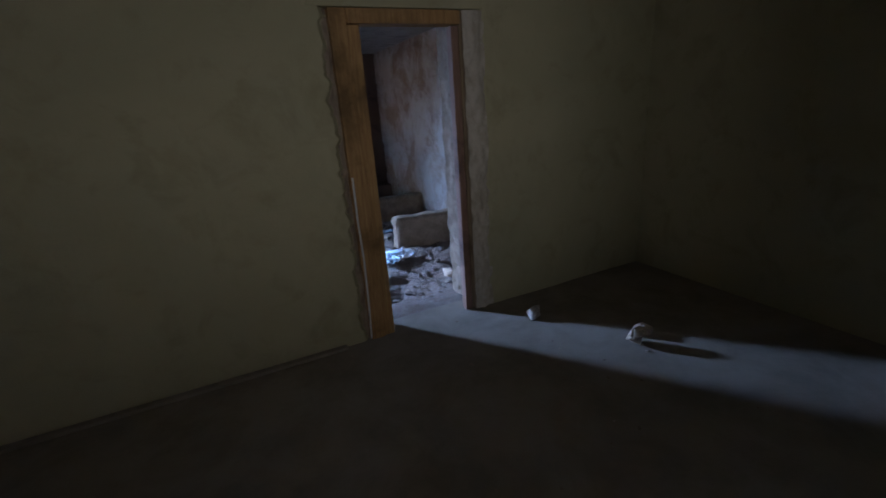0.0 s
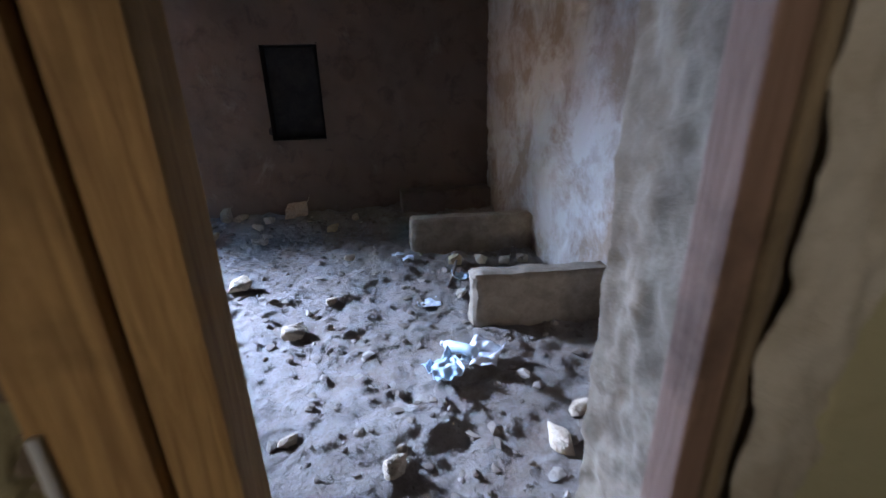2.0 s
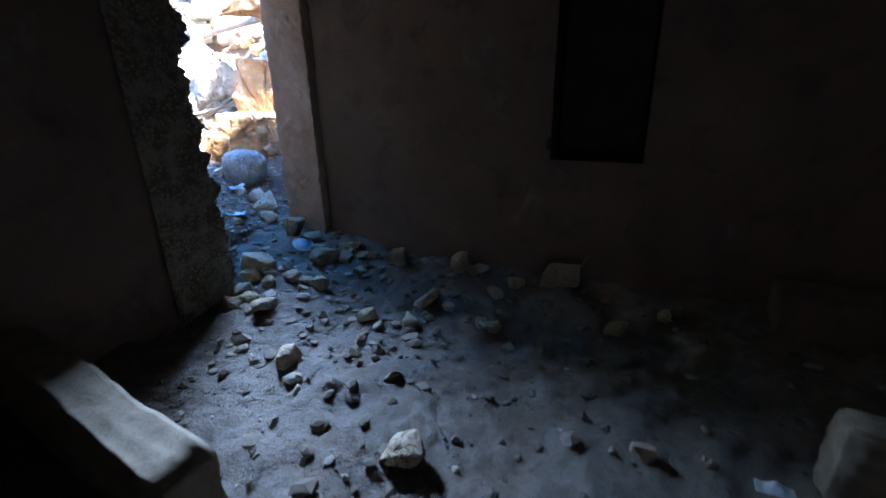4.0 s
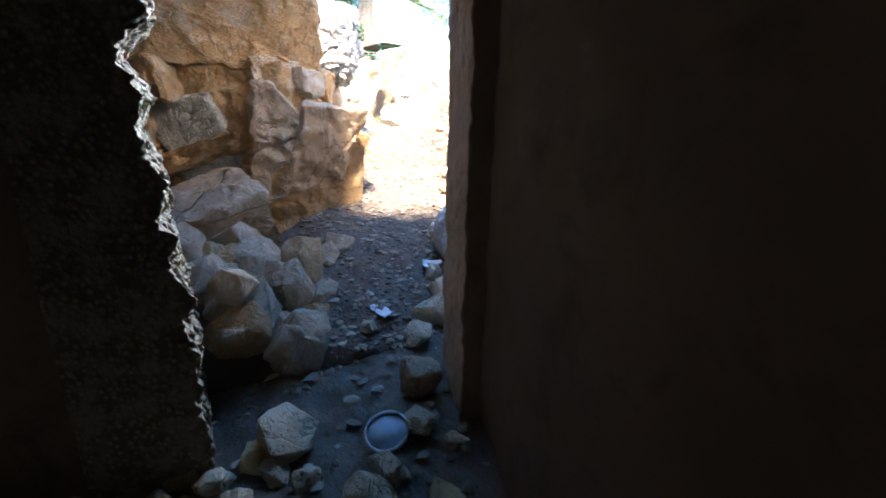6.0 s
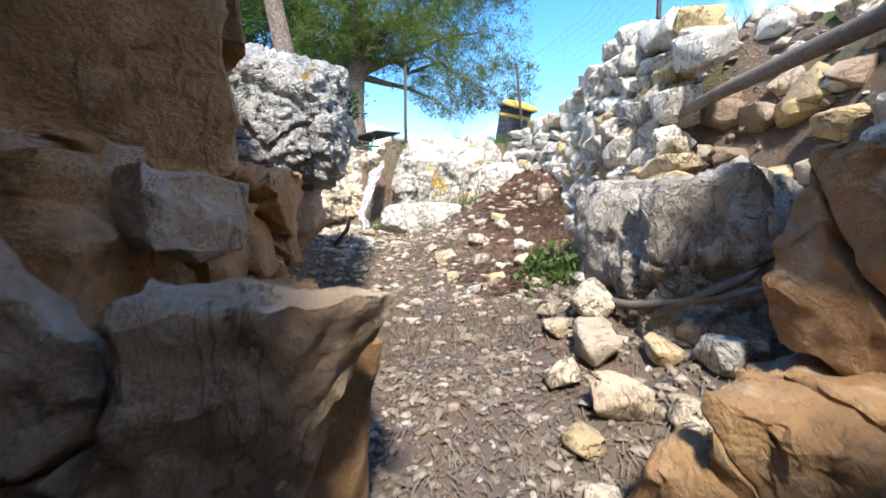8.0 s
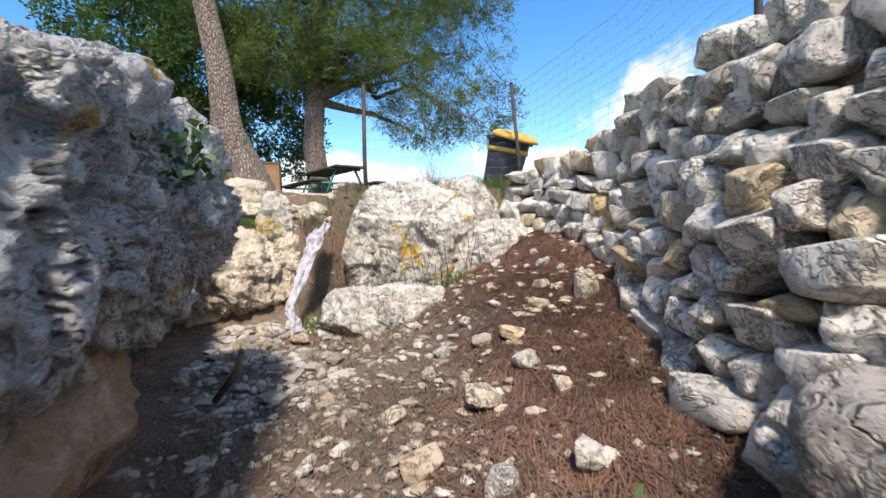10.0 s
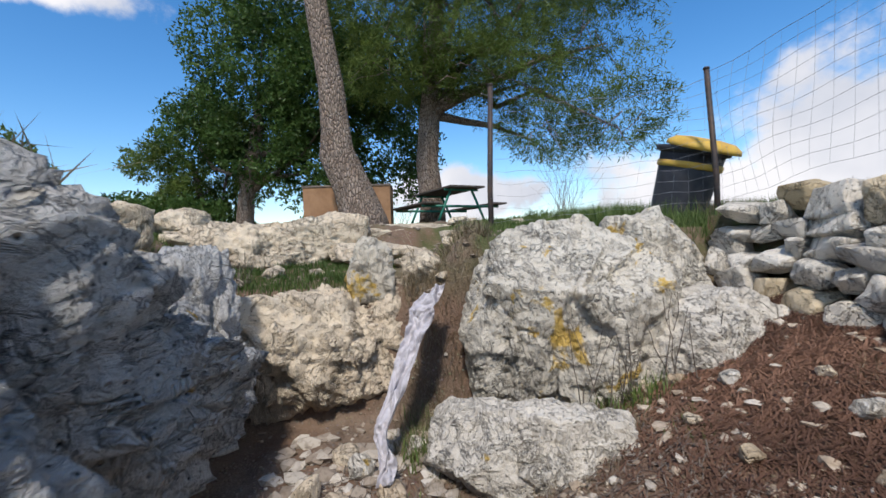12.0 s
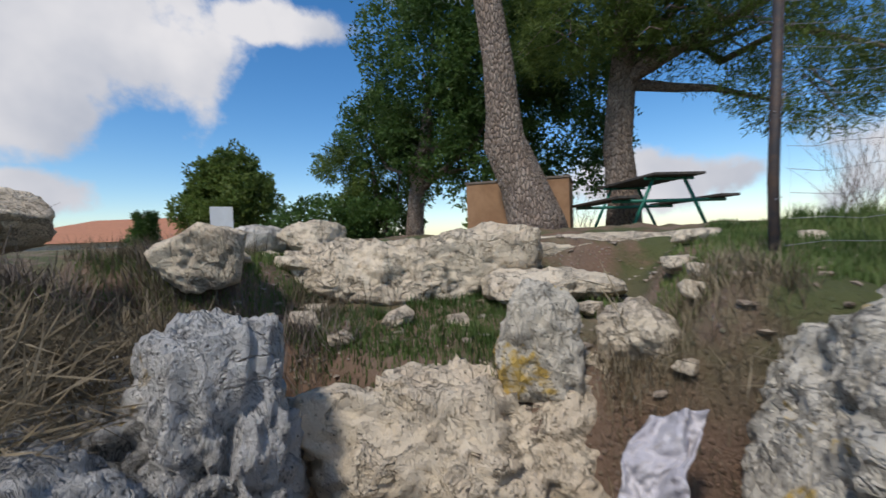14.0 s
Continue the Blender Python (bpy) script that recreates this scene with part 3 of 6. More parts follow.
def thing(name, at, label, category, group="", turn=(0, 0, 0)):
    ob = new(name)
    ob.empty_display_size = 0.1
    ob.matrix_world = pose(*at, *turn)
    return tagged(ob, label, category, group)


def local(ob, parent):
    """Makes ob, built in world places, a child of parent without moving it."""
    bpy.context.view_layer.update()
    ob.parent = parent
    ob.matrix_parent_inverse = parent.matrix_world.inverted()
    return ob



# ---- ground outdoors ----
def sm(a, b, x):
    t = np.clip((x - a) / (b - a), 0, 1)
    return t * t * (3 - 2 * t)


def wall_line(x):
    return np.interp(x, [-9.3, -8.3, -7.3, -6.9, -6.2, -5.8, -5.0, -4.2, -3.2, -2.3], [8.85, 9.05, 9.05, 8.9, 8.62, 8.45, 8.35, 8.25, 7.95, 7.6])


def bank_top(x):
    return np.interp(x, [-9.5, -8.8, -8.0, -7.4, -6.8, -6.3, -5.5, -4.8, -3.0, -1.0], [2.5, 2.45, 2.50, 2.64, 2.71, 2.72, 2.60, 2.48, 2.42, 2.4])


def ground_h(x, y):
    x, y = np.atleast_1d(np.asarray(x, float)), np.atleast_1d(np.asarray(y, float))
    z = np.interp(x, [-8.7, -7.0, -6.0, -5.0, -4.5, -3.5, -2.8, -2.3], [1.2, 1.1, 1.0, 0.88, 0.8, 0.55, 0.28, 0.12])
    wl = wall_line(x)
    rise = np.interp(x, [-8.6, -8.0, -7.4, -7.0, -6.4, -5.9, -5.0, -4.0], [0.84, 0.80, 0.70, 0.56, 0.36, 0.28, 0.22, 0.30])
    z = z + rise * np.clip((y - 7.35) / (wl - 7.35), 0, 1) ** 1.2
    wide = np.interp(x, [-5.4, -4.6], [0.35, 0.95])
    z = z + (bank_top(x) - z) * sm(0.0, 1.0, (y - wl - 0.08) / wide) * sm(-9.4, -9.0, x)
    # bank on the cave's side of the path
    low = np.interp(x, [-8.5, -7.2, -6.5, -5.0, -4.3, -3.9, -2.5], [1.45, 1.35, 1.6, 1.6, 1.4, 0.30, 0.12])
    edge = np.interp(x, [-8.5, -7.0, -6.4, -4.0, -2.5], [6.0, 6.1, 6.5, 6.55, 6.3])
    z = z + (low - z) * sm(0.0, 1.0, (edge - y) / 0.95) * sm(-8.9, -8.5, x)
    z = z + (2.42 - z) * sm(5.35, 4.7, y) * sm(-9.0, -8.4, x)
    # terrace beyond the rocks
    ledge = -9.75 - 0.48 * (y - 4.9)
    t1 = 2.04 + 0.14 * np.clip(-9.0 - x, 0, 1.2)
    t1 = t1 + (2.53 - t1) * sm(0.0, 0.3, ledge - x)
    t2 = 2.36 + 0.12 * np.clip(-9.0 - x, 0, 1.3)
    t = t1 + (t2 - t1) * sm(6.95, 7.35, y)
    t = t + (2.5 - t) * sm(5.2, 4.7, y)
    t = t + 0.15 * sm(-10.5, -13.5, x) - 1.6 * sm(-17, -60, x) - 6.0 * sm(-60, -300, x)
    z = z + (t - z) * sm(-8.75, -9.12, x)
    # the buried house
    inside = sm(-2.42, -2.32, x) * sm(7.62, 7.5, y) * sm(-3.2, -2.8, y) * sm(4.2, 3.7, x)
    out = sm(-2.32, -2.1, x) * (1 - inside)
    z = z + (2.3 - z) * out * (1 - inside)
    z = z + (-0.6 - z) * inside
    p = np.stack([x, y, np.zeros_like(x)], 1)
    near = sm(14.0, 6.0, np.hypot(x + 7, y - 7))
    z = z + near * (0.035 * fbm(p, 1.7, 3, 3) + 0.016 * fbm(p, 8.0, 4, 2)) * (1 - inside)
    return z


def gh(x, y):
    return float(ground_h(x, y)[0])


def spread(lo, hi, step, far):
    a = list(np.arange(lo, hi + 1e-6, step))
    s, v, left = step, lo, []
    while v > -far:
        s *= 1.35
        v -= s
        left.append(v)
    s, v, right = step, a[-1], []
    while v < far:
        s *= 1.35
        v += s
        right.append(v)
    return np.array(left[::-1] + a + right)


gx = np.unique(np.round(np.concatenate([spread(-11.5, -2.2, 0.042, 600), np.arange(-2.2, 4.6, 0.2)]), 4))
gy = np.unique(np.round(np.concatenate([spread(4.2, 10.2, 0.042, 600), np.arange(-3.6, 4.2, 0.2)]), 4))
GX, GY = np.meshgrid(gx, gy, indexing="ij")
gz = ground_h(GX.ravel(), GY.ravel())
gi = np.arange(GX.size).reshape(GX.shape)
gf = np.stack([gi[:-1, :-1].ravel(), gi[1:, :-1].ravel(), gi[1:, 1:].ravel(), gi[:-1, 1:].ravel()], 1)
tagged(new("ground", mesh_of("ground", np.stack([GX.ravel(), GY.ravel(), gz], 1), gf, EARTH)), "reddish earth slope with leaf litter rising to a grassy terrace", "ground", kind="structure")

# ---- the two rooms ----
CEIL1, CEIL2 = 2.34, 2.22


def struct(ob, label, category="wall"):
    return tagged(ob, label, category, kind="structure")


struct(boxes("floor_room_1", [(-3.4, 3.2, -2.3, 2.66, -0.25, 0.0)], SCREED, bevel=0), "dusty cement floor of the dark inner room", "floor")


def floor2_h(x, y):
    p = np.stack([x, y, np.zeros_like(x)], 1)
    z = -0.11 + 0.10 * sm(3.3, 2.75, y) + sm(2.6, 3.2, y) * (0.024 * fbm(p, 1.5, 8, 3) + 0.024 * fbm(p, 6.0, 9, 3) + 0.010 * fbm(p, 19.0, 19, 2))
    z = z + 0.10 * sm(6.4, 7.1, y) + 0.10 * sm(-0.8, -2.0, x) * sm(5.6, 6.4, y)
    return z + 0.08 * sm(-1.9, -2.5, x)


def floor2(u, v):
    x, y = -2.55 + u * 5.0, 2.55 + v * 4.75
    return x, y, floor2_h(x, y)


struct(dense_panel("floor_room_2", floor2, 260, 240, DIRT), "trodden dirt floor with scattered stones and mud", "floor")


def f2(x, y):
    return float(floor2_h(np.array([x]), np.array([y]))[0])


# unseen mound added over the house to keep sun off the path
def mound(u, v):
    x, y = -2.32 + u * 6.6, -2.32 + v * 10.0
    d = np.minimum(np.minimum(x + 2.32, 4.28 - x), np.minimum(y + 2.32, 7.68 - y))
    p = np.stack([x, y, x * 0], 1)
    return x, y, 2.24 + 0.9 * sm(0.0, 0.6, d) + 0.05 * fbm(p, 1.5, 15, 3)


struct(dense_panel("hill_over_house", mound, 60, 80, EARTH), "unseen earth mound added over the house to block the sun", "ground")


# wall with the inner doorway: olive plaster on the near side, sooty plaster on the far one
door_wall = struct(thing("wall_inner_door", (0, 0, 0), "olive plastered wall with a narrow timber-framed doorway", "wall"), "")


def plaster_left(u, v):
    z = v * CEIL1
    p = np.stack([u * 4, z, z * 0 + 3.3], 1)
    e = 0.555 + 0.012 * vnoise(np.stack([z * 0, z, z * 0], 1), 9.0, 2) + 0.012 * vnoise(np.stack([z * 0, z, z * 0], 1), 27.0, 6) + 0.008 * vnoise(np.stack([z * 0, z, z * 0], 1), 70.0, 16)
    run = u * 3.92
    flat = np.minimum(run, 3.7 - 0.02)
    back = np.clip(run - 3.70, 0, 1)
    x = -3.2 + flat * (e + 3.2) / 3.68 + back * 0.16
    y = 2.48 + back * 0.17 + 0.006 * fbm(p, 2.2, 11, 3) + 0.003 * fbm(p, 26.0, 13, 3, 0.7) * sm(3.45, 3.7, run)
    return x, y, z


local(dense_panel("plaster", plaster_left, 240, 150, GREENWALL), door_wall)


def plaster_right(u, v):
    z = v * CEIL1
    p = np.stack([u * 2, z, z * 0 + 7.7], 1)
    e = 1.52 + 0.012 * vnoise(np.stack([z * 0, z, z * 0], 1), 8.0, 22) + 0.008 * vnoise(np.stack([z * 0, z, z * 0], 1), 33.0, 26)
    run = u * 1.72
    x = e + np.clip(run - 0.22, 0, 2) * (3.02 - 1.52) / 1.5 - np.clip(0.22 - run, 0, 1) * 0.16
    y = 2.48 + np.clip(0.22 - run, 0, 1) * 0.17 + 0.006 * fbm(p, 2.2, 31, 3) + 0.003 * fbm(p, 26.0, 33, 3, 0.7) * sm(0.45, 0.2, run)
    return x, y, z


local(dense_panel("plaster", plaster_right, 130, 150, GREENWALL), door_wall)
local(boxes("masonry", [(-3.2, 0.6, 2.53, 2.85, -0.2, CEIL1), (1.52, 3.0, 2.53, 2.85, -0.2, CEIL1), (1.43, 1.52, 2.53, 2.85, -0.2, 1.924), (1.396, 1.545, 2.496, 2.528, -0.1, 1.92), (0.6, 1.52, 2.53, 2.85, 1.924, CEIL1)], CONCRETE, bevel=0), door_wall)
local(boxes("plaster", [(0.50, 1.53, 2.475, 2.53, 1.924, CEIL1)], GREENWALL, bevel=0.01), door_wall)
local(boxes("back_plaster", [(-1.9, 0.6, 2.85, 2.87, -0.2, CEIL2), (1.425, 2.37, 2.85, 2.87, -0.2, CEIL2), (0.6, 1.425, 2.85, 2.87, 1.924, CEIL2)], BROWNWALL, bevel=0), door_wall)


def mortar(x0, x1, y0, name, mat, seed):
    def fn(u, v):
        z = v * 1.92
        p = np.stack([u * 0.4, z, z * 0 + seed], 1)
        return x0 + u * (x1 - x0), y0 + 0.010 * fbm(p, 12.0, seed, 4, 0.6) - 0.012 * np.sin(u * math.pi), z

    return local(dense_panel(name, fn, 14, 220, mat), door_wall)


mortar(0.535, 0.615, 2.515, "mortar_strip", CONCRETE, 41)
mortar(1.390, 1.535, 2.480, "mortar_strip", plain("pale_lime_mortar", (0.50, 0.46, 0.38), (0.40, 0.35, 0.27), 12.0, 0.9, 0.0, 0.012), 43)



def rough_reveal(u, v):
    z = v * 1.92
    p = np.stack([u * 0.3, z, z * 0 + 5.5], 1)
    return 1.415 + 0.012 * fbm(p, 11.0, 44, 4, 0.6) - 0.010 * sm(0.8, 1.0, u), 2.602 + u * 0.266, z


local(dense_panel("reveal_mortar", rough_reveal, 26, 200, CONCRETE), door_wall)
frame1 = thing("door_frame", (1.0, 2.65, 0), "old orange-brown timber door frame, bare of its door", "door frame")
local(boxes("jamb", [(0.605, 0.70, 2.47, 2.57, -0.06, 1.92), (0.702, 0.768, 2.485, 2.57, -0.06, 1.842)], TIMBER, bevel=0.008), frame1)
local(boxes("jamb", [(1.372, 1.394, 2.49, 2.60, -0.06, 1.92)], TIMBER_DULL, bevel=0.008), frame1)
local(boxes("door_stop", [(1.322, 1.371, 2.50, 2.56, -0.04, 1.842)], TIMBER_PALE, bevel=0.006, label="bleached pinkish timber strip"), frame1)
local(boxes("lintel", [(0.702, 1.371, 2.47, 2.58, 1.845, 1.92)], TIMBER, bevel=0.008), frame1)
tagged(tube("white_cable", [(0.617, 2.466, 1.05), (0.613, 2.464, 0.8), (0.619, 2.463, 0.55), (0.612, 2.465, 0.25), (0.60, 2.46, 0.02)], [0.006] * 5, TRASH_WHITE, sides=8), "thin white cable hanging down beside the timber door jamb", "cable")

struct(boxes("wall_room_1_right", [(3.0, 3.3, -2.3, 2.9, -0.2, CEIL1)], GREENWALL, bevel=0), "dim olive plastered side wall", "wall")
struct(boxes("wall_room_1_left", [(-3.5, -3.2, -2.3, 2.9, -0.2, CEIL1)], GREENWALL, bevel=0), "dim olive plastered side wall", "wall")
# unseen wall; its opening is added to shape the fill lamp's patch
struct(boxes("wall_room_1_back", [(-3.2, -1.17, -2.3, -2.0, -0.2, CEIL1), (-0.62, 3.0, -2.3, -2.0, -0.2, CEIL1), (-1.17, -0.62, -2.3, -2.0, -0.2, 1.33), (-1.17, -0.62, -2.3, -2.0, 1.95, CEIL1)], GREENWALL, bevel=0), "unseen olive plastered back wall with an opening added for the lamp", "wall")
struct(boxes("ceiling_room_1", [(-3.5, 3.3, -2.3, 2.84, CEIL1, CEIL1 + 0.2)], CEILING, bevel=0), "stained plaster ceiling", "ceiling")
struct(boxes("ceiling_room_2", [(-2.3, 2.7, 2.844, 7.55, CEIL2, CEIL2 + 0.3)], CEILING, bevel=0), "stained plaster ceiling with a rough surface", "ceiling")
tagged(boxes("cement_skirting", [(-3.2, 0.44, 2.43, 2.476, 0.0, 0.022)], SCREED, bevel=0.008), "low cement fillet along the wall foot", "skirting", kind="structure")


# far and side walls of the outer room
def far_wall(name, x0, x1, z0, z1):
    def fn(u, v):
        x, z = x0 + u * (x1 - x0), z0 + v * (z1 - z0)
        p = np.stack([x, z, z * 0], 1)
        return x, 7.15 + 0.010 * fbm(p, 1.6, 51, 3) + 0.005 * fbm(p, 9.0, 52, 3), z

    return dense_panel(name, fn, max(8, int((x1 - x0) * 30)), max(8, int((z1 - z0) * 30)), BROWNWALL)


wall_far = struct(thing("wall_room_2_far", (0, 7.3, 0), "sooty brown plastered wall with a small dark niche", "wall"), "")
for a in ((-1.95, 0.0, -0.3, CEIL2), (0.56, 2.4, -0.3, CEIL2), (0.0, 0.56, -0.3, 0.80), (0.0, 0.56, 1.74, CEIL2)):
    local(far_wall("plaster", *a), wall_far)
local(boxes("masonry", [(-2.3, -0.03, 7.17, 7.55, -0.4, CEIL2), (0.59, 2.7, 7.17, 7.55, -0.4, CEIL2), (-0.03, 0.59, 7.17, 7.55, -0.4, 0.78), (-0.03, 0.59, 7.17, 7.55, 1.76, CEIL2)], CONCRETE, bevel=0), wall_far)
# the niche's inner shade is painted: black lining and an added black board
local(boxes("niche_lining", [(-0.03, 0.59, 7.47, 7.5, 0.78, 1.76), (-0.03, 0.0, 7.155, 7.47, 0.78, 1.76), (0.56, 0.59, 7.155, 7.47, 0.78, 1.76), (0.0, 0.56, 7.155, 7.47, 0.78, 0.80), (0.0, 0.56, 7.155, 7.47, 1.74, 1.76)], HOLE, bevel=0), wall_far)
tagged(boxes("niche_shade_board", [(0.02, 0.54, 7.30, 7.33, 0.81, 1.73)], HOLE, bevel=0.004), "black board added deep in the niche to stand for its shade", "board")


def side_wall(u, v):
    y, z = 2.86 + u * 4.3, -0.3 + v * (CEIL2 + 0.3)
    p = np.stack([y, z, z * 0], 1)
    lost = sm(0.05, 0.3, fbm(p, 1.4, 61, 4))
    return 2.37 + 0.012 * fbm(p, 1.3, 62, 3) + lost * (0.012 + 0.012 * fbm(p, 16.0, 63, 3)), y, z


wall_side = struct(thing("wall_room_2_right", (2.5, 5, 0), "peeling whitish plaster wall with bare brown patches", "wall"), "")
local(dense_panel("plaster", side_wall, 200, 110, BAREWALL), wall_side)
local(boxes("masonry", [(2.41, 2.7, 2.85, 7.16, -0.4, CEIL2)], CONCRETE, bevel=0), wall_side)

# wall with the way out: broken rubble edge on one side, plastered jamb on the other
wall_exit = struct(thing("wall_exit", (-2.1, 6.6, 0), "dark thick wall with a broken doorway to daylight", "wall"), "")
local(boxes("masonry", [(-2.3, -1.93, 2.85, 5.8, -0.4, CEIL2), (-2.3, -1.93, 5.8, 7.12, 2.06, CEIL2)], BROWNWALL, bevel=0), wall_exit)
local(boxes("masonry", [(-2.27, -1.95, 5.80, 5.88, -0.4, 2.08)], CONCRETE, bevel=0), wall_exit)


def broken_edge(u, v):
    z = -0.35 + v * 2.42
    run = u * 1.3
    o = z * 0
    prof = 6.085 + 0.03 * vnoise(np.stack([o, z, o], 1), 3.0, 71) + 0.03 * vnoise(np.stack([o, z, o], 1), 9.0, 72) + 0.05 * np.exp(-((z - 1.62) / 0.1) ** 2) - 0.05 * np.exp(-((z - 1.45) / 0.06) ** 2) - 0.05 * sm(0.8, 1.8, z)
    back = prof - 0.15
    y = np.where(run < 0.45, 5.68 + run / 0.45 * (prof - 5.68), np.where(run < 0.85, prof - (run - 0.45) / 0.4 * 0.15, back - (run - 0.85) / 0.45 * (back - 5.68)))
    x = np.where(run < 0.45, -1.90, np.where(run < 0.85, -1.90 - (run - 0.45), -2.30))
    p = np.stack([x, y, z], 1)
    rough = sm(0.25, 0.45, run) * sm(1.1, 0.85, run)
    g = 0.024 * fbm(p, 15.0, 73, 3, 0.7) + 0.020 * (0.5 - np.abs(fbm(p, 36.0, 74, 2, 0.7)))
    return x + g * rough * sm(0.4, 0.5, run) * 0.4 + 0.006 * fbm(p, 3.0, 75, 2), y + g * rough, z


local(dense_panel("broken_edge", broken_edge, 230, 460, PEBBLY, label="broken edge of pebbly concrete and rubble"), wall_exit)


def exit_jamb(u, v):
    z = -0.35 + v * 2.42
    run = u * 0.9
    o = z * 0
    prof = 7.055 + 0.006 * vnoise(np.stack([o, z, o], 1), 3.0, 81) + 0.012 * np.exp(-((z - 0.75) / 0.12) ** 2)
    x = np.where(run < 0.1, -1.895, np.where(run < 0.5, -1.895 - (run - 0.1), -2.295))
    y = np.where(run < 0.1, 7.16 - run / 0.1 * (7.16 - prof), np.where(run < 0.5, prof, prof + (run - 0.5) / 0.4 * 0.5))
    p = np.stack([x, y, z], 1)
    return x + 0.004 * fbm(p, 20.0, 83, 3) - 0.02 * sm(0.42, 0.5, run) * np.abs(vnoise(p, 22.0, 85)), y + 0.006 * fbm(p, 22.0, 84, 4, 0.6) * sm(0.0, 0.1, run), z


local(dense_panel("jamb", exit_jamb, 90, 200, plain("buff_jamb_plaster", (0.40, 0.29, 0.22), (0.31, 0.21, 0.15), 6.0, 0.9, 0.0, 0.012), label="rough buff plaster jamb"), wall_exit)
tagged(boxes("lintel_beam", [(-2.2, -2.06, 5.98, 7.25, 1.955, 2.02)], TIMBER, bevel=0.015), "rough reddish timber lintel over the broken doorway", "lintel")

# low concrete stall partitions
stall = "low concrete partitions"
for x0, x1, y0, y1, top, sd, lab in ((1.30, 2.40, 5.78, 5.92, 0.22, 3, "low worn concrete partition stub against the peeling wall"), (1.53, 2.40, 4.44, 4.58, 0.24, 4, "low worn concrete partition stub beside the trash"), (-1.92, -0.42, 4.84, 5.02, 0.24, 5, "low concrete partition stub below the broken doorway")):
    bm = bmesh.new()
    r = bmesh.ops.create_cube(bm, size=1.0)
    bmesh.ops.transform(bm, verts=bm.verts[:], matrix=Matrix.LocRotScale(((x0 + x1) / 2, (y0 + y1) / 2, (top - 0.25) / 2), None, (x1 - x0, y1 - y0, top + 0.25)))
    bmesh.ops.bevel(bm, geom=bm.edges[:], offset=0.014, segments=2, affect="EDGES")
    bmesh.ops.subdivide_edges(bm, edges=[e for e in bm.edges if e.calc_length() > 0.1], cuts=14, use_grid_fill=True)
    for v in bm.verts:
        n = noise.noise_vector(v.co * 6 + Vector((sd * 9, 0, 0))) * 0.016 + noise.noise_vector(v.co * 22) * 0.010
        v.co += n
        v.co.y -= (v.co.x - x0) * 0.10
    for f in bm.faces:
        f.smooth = True
    tagged(part("stall_partition", bm, CONCRETE), lab, "partition", stall)
tagged(boxes("corner_ledge", [(1.32, 2.36, 6.88, 7.148, -0.25, 0.20)], BROWNWALL, bevel=0.02), "low plastered ledge in the room's far corner", "ledge")

# ---- loose stones, built once and shared ----
POOL = {}


def broken_stone(mat, seed, jitter):
    """An angular stone of unit size: the hull of jittered block corners, with chipped edges."""
    r = random.Random(seed)
    bm = bmesh.new()
    for sx in (-1, 1):
        for sy in (-1, 1):
            for sz in (-1, 1):
                bm.verts.new([s * 0.5 * (1 - jitter * r.random()) + 0.10 * jitter * r.uniform(-1, 1) for s in (sx, sy, sz)])
    for _ in range(9):
        v = Vector((r.gauss(0, 1), r.gauss(0, 1), r.gauss(0, 1))).normalized() * 0.55
        bm.verts.new(v)
    hull = bmesh.ops.convex_hull(bm, input=bm.verts[:])
    bmesh.ops.delete(bm, geom=[g for g in hull["geom_interior"] if isinstance(g, bmesh.types.BMVert)], context="VERTS")
    bmesh.ops.dissolve_limit(bm, angle_limit=radians(14), verts=bm.verts[:], edges=bm.edges[:])
    bmesh.ops.bevel(bm, geom=bm.edges[:], offset=0.045, segments=2, affect="EDGES", profile=0.6)
    bmesh.ops.triangulate(bm, faces=bm.faces[:])
    bmesh.ops.subdivide_edges(bm, edges=[e for e in bm.edges if e.calc_length() > 0.22], cuts=2)
    bmesh.ops.triangulate(bm, faces=bm.faces[:])
    for v in bm.verts:
        v.co += noise.noise_vector(v.co * 4 + Vector((seed, 0, 0))) * 0.045 + noise.noise_vector(v.co * 11 + Vector((0, seed, 0))) * 0.02
    for f in bm.faces:
        f.smooth = True
    me = bpy.data.meshes.new("stone")
    bm.to_mesh(me)
    bm.free()
    me.materials.append(mat)
    return me


def pool(mat, k, sub=3):
    key = (mat.name, k, sub)
    if key not in POOL:
        POOL[key] = broken_stone(mat, 900 + k * 13 + sub, 0.80 if sub < 5 else 0.62)
    return POOL[key]


def stone(at, size, mat, k, turn, label="rough pale limestone lying on the ground", group="loose stones", name="stone", parent=None, sub=3):
    ob = new(name, pool(mat, k, sub))
    ob.matrix_world = pose(*at, *turn) @ Matrix.Diagonal((*size, 1))
    if parent:
        ob.parent = parent
        return ob
    return tagged(ob, label, "stone", group)


